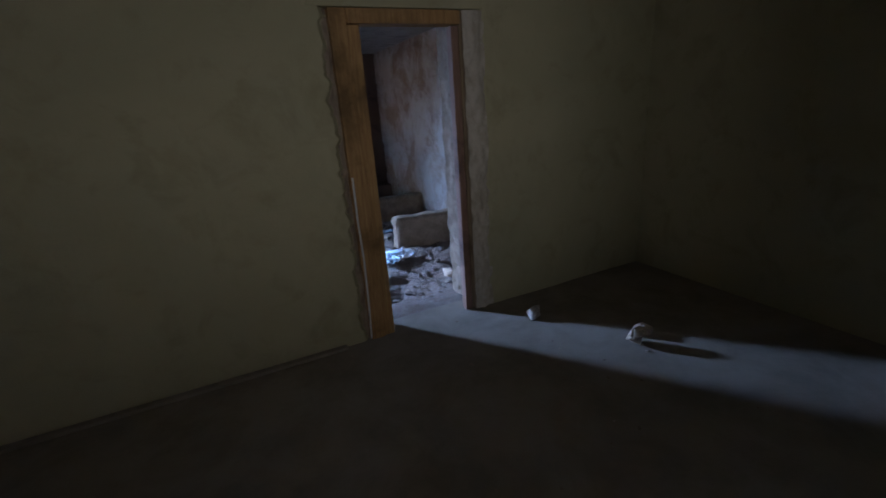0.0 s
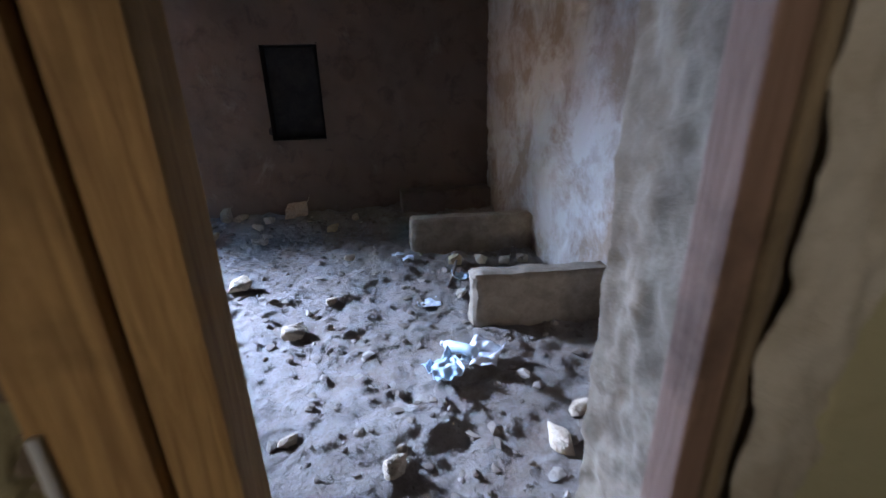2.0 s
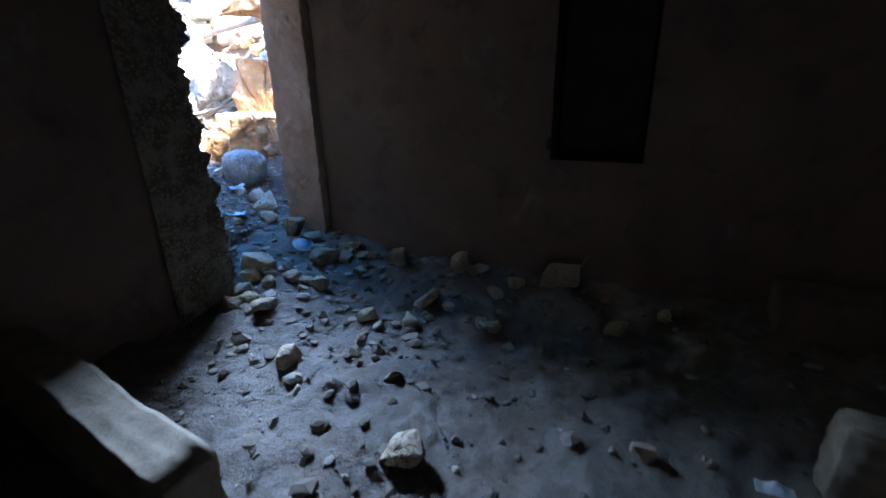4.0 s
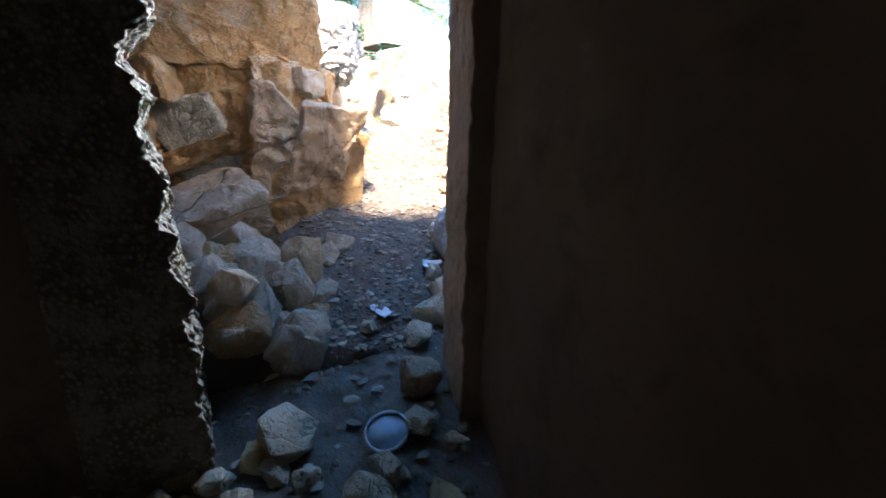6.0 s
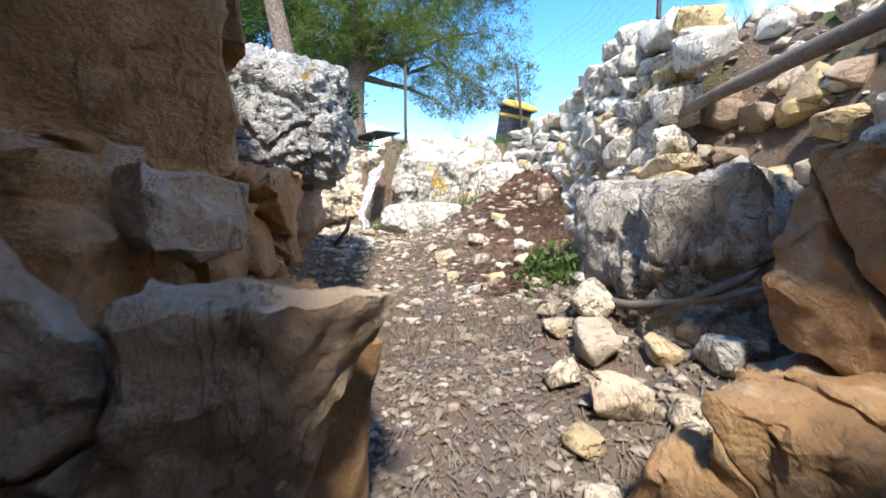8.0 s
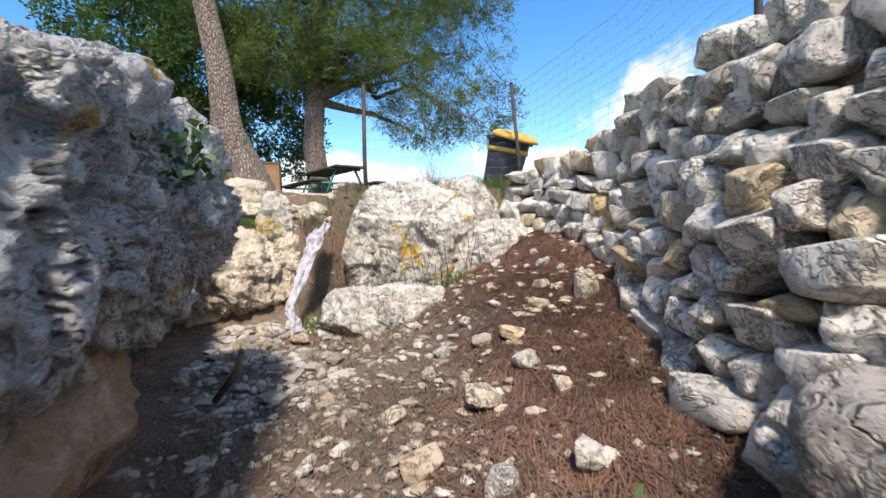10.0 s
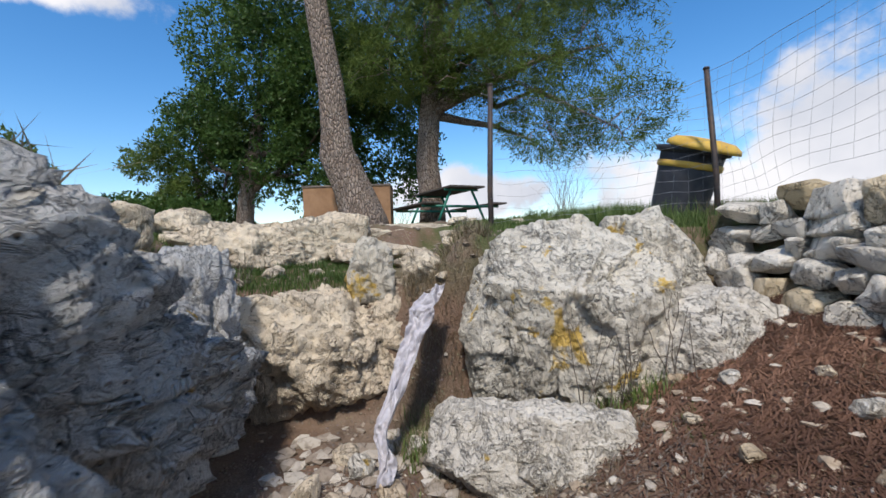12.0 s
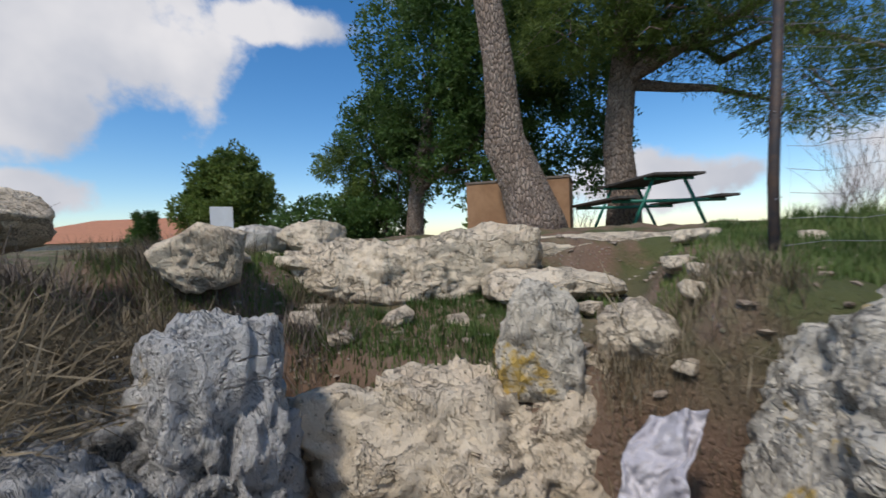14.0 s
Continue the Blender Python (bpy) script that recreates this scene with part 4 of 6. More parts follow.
def pebbles(name, n, area, zfun, mat, lo, hi, seed, label, keep=None):
    """Many small angular stones joined into one."""
    rng = np.random.default_rng(seed)
    d, f = ico(1)
    x = rng.uniform(area[0], area[1], n)
    y = rng.uniform(area[2], area[3], n)
    if keep is not None:
        ok = keep(x, y, rng)
        x, y = x[ok], y[ok]
    n = len(x)
    z = zfun(x, y)
    s = lo + (hi - lo) * rng.random(n) ** 2.5
    jit = 1 + rng.uniform(-0.5, 0.25, (n, len(d)))
    ax = rng.uniform(0.6, 1.3, (n, 1, 3)) * np.array([1, 1, 0.5])
    a = rng.uniform(0, 6.28, n)
    v = d[None] * jit[:, :, None] * ax * s[:, None, None]
    c, q = np.cos(a)[:, None], np.sin(a)[:, None]
    vx, vy = v[:, :, 0] * c - v[:, :, 1] * q, v[:, :, 0] * q + v[:, :, 1] * c
    w = np.stack([vx + x[:, None], vy + y[:, None], v[:, :, 2] + z[:, None] + s[:, None] * 0.15], 2).reshape(-1, 3)
    ff = (f[None] + (np.arange(n) * len(d))[:, None, None]).reshape(-1, 3)
    return tagged(new(name, mesh_of(name, w, ff, mat, False)), label, "gravel", kind="stuff")


def chips_mat(name, a, b, c):
    g = Graph(name)
    i = g.island()
    col = g.mix(i, a, b)
    col = g.mix(g.span(g.math("FRACT", g.math("MULTIPLY", i, 9.7)), 0.7, 1.0), col, c)
    return g.done(g.mix(g.span(g.noise(40.0, 4), 0.5, 0.7, 0.0, 0.5), col, (0.12, 0.09, 0.06)), 0.92, g.noise(90.0, 4), 0.004, 0.6)


CHIPS = chips_mat("mixed_chips", (0.33, 0.27, 0.21), (0.21, 0.165, 0.125), (0.48, 0.43, 0.36))
CHIPS_DARK = chips_mat("muddy_chips", (0.22, 0.18, 0.14), (0.13, 0.105, 0.085), (0.40, 0.35, 0.29))

rng = random.Random(4)
# rubble spilling in at the broken doorway and along the far wall
for i in range(110):
    x, y = rng.uniform(-2.0, 0.1), rng.uniform(5.5, 7.05)
    if y < 6.2 - 0.9 * (x + 1.9) * 0.3 and x < -1.0 and y < 5.9:
        continue
    if rng.random() > 1.25 - 0.5 * (x + 2.0) - 0.2 * (7.0 - y):
        continue
    s = rng.uniform(0.05, 0.14)
    stone((x, y, f2(x, y) + s * 0.22), (s * rng.uniform(0.9, 1.6), s, s * rng.uniform(0.5, 0.9)), RUBBLE, i % 8, (rng.uniform(-25, 25), rng.uniform(-25, 25), rng.uniform(0, 360)), "broken rubble stone on the muddy floor", "rubble by the broken doorway")
for x, y, sx, sy, sz, k, rz in ((-0.09, 5.37, 0.20, 0.16, 0.12, 1, 20), (0.17, 7.0, 0.30, 0.08, 0.20, 2, 15), (-0.55, 6.95, 0.16, 0.12, 0.18, 3, 60), (-1.05, 6.9, 0.18, 0.14, 0.18, 5, 10), (-0.15, 5.0, 0.10, 0.08, 0.07, 4, 0), (0.42, 4.55, 0.17, 0.11, 0.09, 6, 30), (0.62, 4.95, 0.09, 0.08, 0.06, 7, 80), (0.95, 3.45, 0.13, 0.09, 0.09, 2, 40), (1.66, 3.45, 0.16, 0.10, 0.09, 0, 70), (1.85, 3.62, 0.14, 0.10, 0.08, 3, 10), (1.72, 3.22, 0.13, 0.1, 0.07, 5, 45), (2.05, 3.4, 0.18, 0.12, 0.1, 1, 20), (1.62, 5.42, 0.12, 0.10, 0.11, 4, 10), (1.85, 5.44, 0.11, 0.10, 0.10, 6, 50), (2.05, 5.42, 0.12, 0.09, 0.09, 2, 0), (2.2, 5.4, 0.10, 0.09, 0.09, 7, 20), (0.55, 6.7, 0.12, 0.1, 0.09, 0, 0), (0.8, 6.85, 0.1, 0.09, 0.08, 3, 50), (0.75, 5.75, 0.12, 0.08, 0.07, 5, 0), (-0.75, 4.5, 0.16, 0.14, 0.09, 6, 30), (0.5, 3.7, 0.10, 0.07, 0.05, 3, 25), (1.55, 4.9, 0.12, 0.08, 0.06, 1, 60)):
    stone((x, y, f2(x, y) + sz * 0.3), (sx, sy, sz), RUBBLE, k, (rng.uniform(-15, 15), rng.uniform(-15, 15), rz), "broken yellowish stone lying on the dirt floor", "stones on the dirt floor")
pebbles("floor_grit", 2600, (-1.85, 2.3, 2.9, 7.1), floor2_h, CHIPS_DARK, 0.006, 0.045, 5, "mud clods and stone chips over the dirt floor", lambda x, y, r: r.random(len(x)) < 0.45 + 0.5 * (fbm(np.stack([x, y, x * 0], 1), 1.1, 77, 2) > 0.0))
pebbles("doorway_rubble", 520, (-2.5, -0.3, 5.6, 7.1), floor2_h, CHIPS, 0.012, 0.06, 6, "small stone rubble around the broken doorway", lambda x, y, r: r.random(len(x)) < np.clip(0.9 - 0.45 * (x + 2.0), 0, 1))
stone((1.65, 2.15, 0.035), (0.12, 0.09, 0.09), LIME, 2, (5, 0, 30), "small pale stone on the cement floor", "stones in the inner room")
stone((1.93, 1.56, 0.05), (0.11, 0.10, 0.12), RUBBLE, 4, (20, 10, 30), "brown stone chunk on the cement floor", "stones in the inner room")
stone((2.05, 1.60, 0.035), (0.12, 0.09, 0.07), RUBBLE, 6, (0, 0, 10), "brown stone chunk on the cement floor", "stones in the inner room")
pebbles("inner_floor_grit", 60, (0.4, 2.9, 0.6, 2.4), lambda x, y: x * 0, CHIPS, 0.004, 0.014, 8, "few bits of grit on the cement floor")


# crumpled litter
def crumple(name, at, size, mat, seed, label, category, turn=(0, 0, 0), n=26, amp=0.4):
    def fn(u, v):
        x, y = (u - 0.5) * size[0], (v - 0.5) * size[1]
        p = np.stack([x, y, x * 0 + seed], 1)
        w = fbm(p, 9.0, seed, 3, 0.6)
        x2 = x + 0.25 * size[0] * vnoise(p, 5.0, seed + 3)
        y2 = y + 0.25 * size[1] * vnoise(p, 5.0, seed + 4)
        return x2, y2, size[2] * np.abs(w) * amp * 2.0 + 0.004

    ob = dense_panel(name, fn, n, n, mat)
    ob.modifiers.new("thick", "SOLIDIFY").thickness = 0.003
    ob.matrix_world = pose(*at, *turn)
    return tagged(ob, label, category)


crumple("plastic_wrapper", (1.24, 3.98, f2(1.24, 3.98) + 0.012), (0.24, 0.18, 0.06), TRASH_BLUE, 3, "crumpled pale blue plastic wrapper on the dirt", "litter", (0, 0, 20))
crumple("plastic_bag", (1.50, 4.05, f2(1.5, 4.05) + 0.012), (0.20, 0.20, 0.07), TRASH_WHITE, 7, "crumpled white plastic bag on the dirt", "litter", (0, 0, 60))
bottle = thing("plastic_bottle", (1.36, 4.10, f2(1.36, 4.1) + 0.05), "crushed clear blue plastic bottle on the dirt", "bottle", turn=(0, 8, 130))
tube("body", [(-0.11, 0, 0), (-0.10, 0, 0), (-0.03, 0, 0.006), (0.04, 0, -0.004), (0.08, 0, 0), (0.11, 0, 0)], [0.024, 0.034, 0.030, 0.034, 0.03, 0.014], TRASH_BLUE, bottle, 12, lump=0.06)
tube("cap", [(0.108, 0, 0), (0.128, 0, 0)], [0.016, 0.016], TRASH_WHITE, bottle, 12)
crumple("paper_scrap", (1.30, 4.85, f2(1.3, 4.85) + 0.01), (0.16, 0.11, 0.04), TRASH_WHITE, 9, "pale scrap of paper on the dirt floor", "litter")
crumple("blue_rag", (1.62, 5.20, f2(1.62, 5.2) + 0.01), (0.16, 0.12, 0.06), TRASH_BLUE, 12, "small pale blue rag among the stones", "litter")
crumple("paper_scrap", (1.23, 5.60, f2(1.23, 5.6) + 0.01), (0.09, 0.08, 0.04), TRASH_WHITE, 15, "small white scrap beside the partition", "litter")
crumple("paper_scrap", (1.18, 5.80, f2(1.18, 5.8) + 0.01), (0.12, 0.06, 0.03), TRASH_WHITE, 19, "small white scrap beside the partition", "litter")
tagged(tube("stick", [(1.48, 5.02, f2(1.48, 5.02) + 0.02), (1.55, 5.2, f2(1.55, 5.2) + 0.03), (1.62, 5.38, f2(1.6, 5.4) + 0.06)], [0.012, 0.014, 0.011], GREYWOOD), "short dry stick leaning on a stone", "stick")

# ---- the rock shelter outside the doorway ----
fractured("fractured_rock_face", (-4.38, 5.30, 0.80), (1.45, 2.1, 1.75), 21, ORANGE, "big fractured orange limestone face beside the path", (0, 3, -8), cuts=7, shift=0.045, keen=0.2)
fractured("cave_rock_shoulder", (-4.02, 6.16, 0.60), (0.85, 0.95, 1.40), 29, ORANGE, "upright fractured orange rock at the path's edge", (-8, 6, 22), cuts=6, shift=0.03, keen=0.4)
fractured("rock_flake", (-3.56, 6.10, 1.08), (0.22, 0.28, 0.84), 30, PINKISH, "upright pinkish-grey flake of split limestone", (-7, 14, 18), cuts=1, shift=0.012, keen=0.45, fine=0.03, rough=0.024)
fractured("rock_flake", (-3.68, 6.38, 1.04), (0.24, 0.46, 0.86), 32, PINKISH, "broad pinkish-grey flake of split limestone beside the path", (-14, 16, 26), cuts=1, shift=0.012, keen=0.45, fine=0.03, rough=0.024)
fractured("pale_rock_slab", (-3.66, 5.66, 1.10), (0.20, 0.50, 0.62), 34, LIME, "pale smooth face of freshly split limestone", (20, 8, -6), cuts=1, shift=0.006, keen=0.4, rough=0.009)
fractured("overhanging_boulder", (-4.22, 5.15, 2.00), (1.55, 2.30, 0.88), 33, ORANGE, "massive brown boulder overhanging the path", (0, 0, 16), cuts=5, shift=0.03, keen=0.12)
# slab added out of view, so that the rock face lies in shade
fractured("overhead_rock", (-3.0, 5.28, 2.66), (1.65, 2.30, 0.5), 39, ORANGE, "unseen rock slab added above the hollow to block the sun", (0, 0, 4), cuts=3, shift=0.015, keen=0.1)
fractured("leaning_boulder", (-3.22, 5.78, 0.66), (0.52, 0.64, 0.46), 37, PINKISH, "buff boulder leaning against the rock face", (14, 12, 30), cuts=2, shift=0.012, keen=0.4)
for at, size, sd, turn in (((-3.78, 5.75, 1.48), (0.34, 0.46, 0.24), 101, (5, 10, 10)), ((-3.72, 6.10, 1.52), (0.30, 0.34, 0.22), 102, (0, -8, 30)), ((-3.62, 5.38, 1.46), (0.34, 0.40, 0.28), 103, (10, 0, -15)), ((-3.80, 6.28, 1.50), (0.34, 0.26, 0.18), 104, (-6, 4, 50)), ((-3.50, 5.20, 1.10), (0.36, 0.42, 0.55), 105, (0, 12, 20)), ((-3.42, 5.15, 0.55), (0.46, 0.52, 0.62), 106, (0, 0, -20))):
    fractured("wedged_block", at, size, sd, ORANGE if sd % 2 else PINKISH, "cracked block wedged under the overhanging boulder", turn, group="blocks under the overhang", cuts=2, shift=0.012)
fractured("overhead_rock", (-2.95, 8.40, 2.26), (1.5, 1.1, 0.44), 41, ORANGE, "dark rock roof above the doorway", (2, 0, 8), cuts=2, shift=0.02, keen=0.15)
fractured("bank_boulder_orange", (-3.38, 7.98, 0.62), (0.95, 0.78, 0.86), 45, ORANGE, "large angular orange boulder on the bank", (0, 0, 30), cuts=5, shift=0.02, keen=0.4)
fractured("bank_boulder_orange", (-3.52, 8.28, 1.28), (0.80, 0.60, 0.68), 47, ORANGE, "large angular orange boulder higher on the bank", (0, 10, 10), cuts=5, shift=0.02, keen=0.4)
rock("bank_boulder_pale", (-4.62, 8.34, 1.10), (1.40, 0.85, 1.06), 49, LIME_DULL, "big smooth pale boulder under the dry-stone wall", turn=(0, 0, -15), sub=6, facets=9, rough=0.03, box=5.0, cut=0.72, flutes=0.006, cracks=0.03, cells=26, step=0.02, tilt=0.3)
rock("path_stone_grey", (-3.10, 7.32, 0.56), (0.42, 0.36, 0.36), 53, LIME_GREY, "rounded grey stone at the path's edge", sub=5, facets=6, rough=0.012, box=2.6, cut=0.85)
fractured("path_stone_rusty", (-3.62, 7.46, 0.72), (0.28, 0.24, 0.40), 55, ORANGE, "upright rusty angular stone", (12, 18, 30), cuts=1, shift=0.006)
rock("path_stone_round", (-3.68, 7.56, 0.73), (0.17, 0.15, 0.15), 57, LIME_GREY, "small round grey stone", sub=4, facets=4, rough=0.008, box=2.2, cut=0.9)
# jammed blocks under the overhang
rng = random.Random(12)
for i, (x, y, z, sx, sy, sz) in enumerate(((-2.55, 6.08, 0.30, 0.34, 0.26, 0.36), (-2.62, 6.25, 0.16, 0.26, 0.24, 0.26), (-2.80, 6.27, 0.36, 0.26, 0.22, 0.34), (-2.95, 6.33, 0.44, 0.34, 0.20, 0.30), (-2.86, 6.42, 0.27, 0.28, 0.22, 0.26), (-2.45, 6.30, 0.12, 0.2, 0.18, 0.2), (-2.70, 6.42, 0.20, 0.2, 0.18, 0.2), (-3.10, 6.43, 0.42, 0.26, 0.2, 0.2), (-2.60, 5.92, 0.52, 0.24, 0.22, 0.22), (-2.50, 6.46, 0.14, 0.18, 0.15, 0.14), (-3.25, 6.52, 0.48, 0.2, 0.16, 0.16), (-2.42, 6.12, 0.52, 0.16, 0.2, 0.16))):
    stone((x, y, z), (sx, sy, sz), PINKISH if i % 3 else ORANGE, i % 8, (rng.uniform(-30, 30), rng.uniform(-30, 30), rng.uniform(0, 360)), "broken buff block jammed below the rock face", "blocks below the rock face", sub=4)
for i, (x, y, s) in enumerate(((-2.62, 7.08, 0.20), (-2.45, 6.95, 0.15), (-2.80, 7.16, 0.18), (-2.95, 7.10, 0.13), (-2.35, 6.55, 0.2), (-2.28, 6.75, 0.12), (-3.30, 7.22, 0.14), (-3.38, 7.45, 0.18), (-2.55, 6.70, 0.09), (-3.75, 7.32, 0.12), (-3.95, 7.38, 0.13), (-4.05, 7.55, 0.2), (-4.25, 7.45, 0.13), (-4.35, 7.65, 0.22), (-4.55, 7.58, 0.12), (-4.60, 7.78, 0.22), (-4.75, 7.62, 0.1), (-4.2, 7.85, 0.15), (-3.9, 7.72, 0.14))):
    stone((x, y, gh(x, y) + s * 0.28), (s * 1.25, s, s * 0.8), RUBBLE if i % 3 else LIME_CREAM, i % 8, (rng.uniform(-20, 20), rng.uniform(-20, 20), rng.uniform(0, 360)), "angular tan stone along the path", "stones along the path")
for i in range(16):
    x, y = rng.uniform(-3.05, -2.36), rng.uniform(5.75, 6.45)
    s = rng.uniform(0.16, 0.32)
    z = 0.12 + 0.55 * max(0.0, (6.45 - y)) + 0.3 * max(0.0, -2.4 - x)
    stone((x, y, z), (s * 1.2, s * 0.9, s), PINKISH if i % 4 else ORANGE, i % 8, (rng.uniform(-35, 35), rng.uniform(-35, 35), rng.uniform(0, 360)), "broken buff block jammed below the rock face", "blocks below the rock face", sub=4)
for i in range(170):
    x = rng.uniform(-5.2, -3.0)
    y = float(wall_line(x)) + rng.uniform(-0.25, 1.0)
    s = rng.uniform(0.09, 0.24)
    stone((x, y, gh(x, y) + s * 0.12), (s * 1.3, s, s * 0.8), (RUBBLE, WALLSTONE, PINKISH)[i % 3], i % 8, (rng.uniform(-25, 25), rng.uniform(-25, 25), rng.uniform(0, 360)), "tan stone sticking out of the earthen bank", "stones in the bank", sub=4)
lid = thing("bucket_lid", (-1.88, 6.76, f2(-1.88, 6.76) + 0.06), "white round plastic lid lying on the rubble", "lid", turn=(14, 26, 20))
stone((-1.60, 6.70, f2(-1.6, 6.7) + 0.04), (0.24, 0.18, 0.16), RUBBLE, 3, (10, 5, 40), "broken rubble stone on the muddy floor", "rubble by the broken doorway")
stone((-2.12, 6.92, f2(-2.1, 6.9) + 0.06), (0.2, 0.22, 0.24), PINKISH, 5, (0, 15, 10), "broken rubble stone on the muddy floor", "rubble by the broken doorway")
stone((-1.95, 6.35, f2(-1.95, 6.35) + 0.06), (0.26, 0.22, 0.18), RUBBLE, 6, (0, 10, 60), "broken rubble stone on the muddy floor", "rubble by the broken doorway")
lid_vs = [(0.085 * math.cos(a) * 0.9, 0.085 * math.sin(a), 0.004) for a in np.linspace(0, 2 * math.pi, 33)[:-1]]
tube("rim", lid_vs + lid_vs[:2], [0.007] * 34, TRASH_WHITE, lid, 6)
tube("disc", [(0, 0, -0.008), (0, 0, 0.0)], [0.078, 0.08], TRASH_BLUE, lid, 24)
crumple("plastic_bag", (-2.98, 7.12, gh(-2.98, 7.12) + 0.05), (0.14, 0.10, 0.06), TRASH_WHITE, 23, "white plastic bag caught among stones", "litter")
crumple("paper_scrap", (-2.62, 6.78, gh(-2.62, 6.78) + 0.02), (0.16, 0.07, 0.04), TRASH_WHITE, 27, "torn pale paper among stones", "litter", (0, 0, 30))
pole = tagged(tube("fallen_pole", [(-5.0, 8.55, 1.98), (-4.6, 8.5, 2.02), (-4.1, 8.42, 2.05), (-3.4, 8.3, 2.08), (-2.9, 8.2, 2.1)], [0.028, 0.034, 0.036, 0.036, 0.036], GREYWOOD, sides=10, lump=0.06), "grey weathered pole lying across the bank", "pole")
for pts, lab in (([(-4.75, 7.80, 1.02), (-4.4, 7.86, 1.04), (-4.1, 8.0, 1.12), (-3.9, 8.1, 1.22)], "dark broken branch on the bank"), ([(-4.3, 7.88, 1.02), (-4.05, 8.05, 1.2), (-3.95, 8.15, 1.32)], "dark broken branch on the bank"), ([(-7.0, 6.5, 1.15), (-6.95, 6.62, 1.3), (-6.9, 6.66, 1.42)], "thin dead stem beside the boulder")):
    tagged(tube("branch", pts, [0.018, 0.02, 0.016, 0.01][: len(pts)], TWIG, sides=7, lump=0.15), lab, "branch", "dead branches")

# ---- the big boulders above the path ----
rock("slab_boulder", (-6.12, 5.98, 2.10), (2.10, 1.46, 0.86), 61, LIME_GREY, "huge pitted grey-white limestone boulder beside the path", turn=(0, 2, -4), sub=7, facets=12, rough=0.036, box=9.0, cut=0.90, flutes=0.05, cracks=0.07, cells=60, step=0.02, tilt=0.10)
rock("slab_support", (-5.85, 6.15, 1.48), (1.3, 0.7, 0.62), 63, PINKISH, "orange supporting rock under the slab boulder", turn=(0, 0, 10), sub=5, facets=12, rough=0.03, box=5.0, cut=0.7, cracks=0.03)
rock("grass_boulder", (-8.35, 5.30, 1.72), (1.0, 0.85, 0.85), 65, LIME_DARK, "grey limestone boulder overgrown with dry grass", turn=(0, 0, 20), sub=6, facets=9, rough=0.05, box=4.0, cut=0.75, flutes=0.07)
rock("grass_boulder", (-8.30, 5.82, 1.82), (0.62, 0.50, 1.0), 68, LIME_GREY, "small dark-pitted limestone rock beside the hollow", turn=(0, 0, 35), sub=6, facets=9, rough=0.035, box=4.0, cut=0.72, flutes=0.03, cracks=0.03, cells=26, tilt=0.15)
rock("grass_boulder", (-7.50, 5.70, 1.72), (1.1, 0.85, 1.0), 66, LIME_DARK, "grey pitted limestone boulder beside the hollow", turn=(0, 0, -10), sub=6, facets=9, rough=0.05, box=4.0, cut=0.75, flutes=0.07)
rock("white_block", (-8.10, 7.52, 1.30), (0.42, 1.02, 0.46), 67, LIME, "long white cracked limestone block across the path", turn=(0, 0, -12), sub=6, facets=9, rough=0.02, box=6.0, cut=0.85, cracks=0.012, flutes=0.010, tilt=0.12)
rock("great_boulder", (-8.87, 7.97, 1.84), (1.05, 1.34, 1.26), 69, LIME_YELLOW, "great pale limestone boulder with yellow lichen", turn=(7, 4, -18), sub=7, facets=8, rough=0.026, box=6.0, cut=0.84, flutes=0.016, cracks=0.014, cells=30, tilt=0.12)
rock("split_boulder", (-9.02, 8.50, 2.06), (0.75, 0.72, 0.90), 70, LIME_YELLOW, "pale limestone block split off the great boulder", turn=(4, 6, -14), sub=6, facets=9, rough=0.03, box=6.0, cut=0.82, flutes=0.012, cracks=0.014, cells=24, tilt=0.12)
rock("boulder_foot", (-8.45, 8.55, 1.76), (0.55, 0.85, 0.50), 71, LIME, "pale block at the great boulder's foot", turn=(8, 0, -20), sub=6, facets=10, rough=0.025, box=5.0, cut=0.8, cracks=0.012)
rock("rock_step", (-9.05, 6.32, 1.63), (0.70, 1.45, 0.80), 73, LIME_CREAM, "cream fissured limestone step above the hollow", turn=(0, 0, 22), sub=6, facets=9, rough=0.035, box=10.0, cut=0.92, cracks=0.022, step=0.02, flutes=0.02, tilt=0.25)
rock("rock_pillar", (-9.12, 6.60, 2.16), (0.30, 0.32, 0.46), 75, LICHENED, "stubby rock knob crusted with yellow lichen", turn=(0, -8, 10), sub=5, facets=9, rough=0.03, box=4.0, cut=0.78)
rock("small_rock", (-9.25, 6.98, 2.18), (0.28, 0.30, 0.26), 77, LIME_CREAM, "small cream rock in dry grass", sub=5, facets=9, rough=0.02, box=4.0, cut=0.75)
rock("rock_ledge", (-10.18, 5.50, 2.33), (0.6, 1.75, 0.52), 79, LIME_CREAM, "low cream rock ledge along the terrace edge", turn=(0, 0, 26), sub=6, facets=8, rough=0.03, box=12.0, cut=0.95, cracks=0.025, step=0.015, flutes=0.02, tilt=0.25)
rock("rock_ledge", (-11.4, 6.95, 2.47), (0.5, 2.3, 0.22), 81, LIME_CREAM, "low cream rock ledge along the terrace edge", turn=(0, 0, 40), sub=5, facets=8, rough=0.02, box=6.0, cut=0.88)
rock("rock_shelf", (-10.15, 6.50, 2.28), (0.6, 0.8, 0.16), 83, LIME_CREAM, "flat cream rock shelf in the grass", turn=(0, 0, 30), sub=5, facets=8, rough=0.02, box=6.0, cut=0.85)
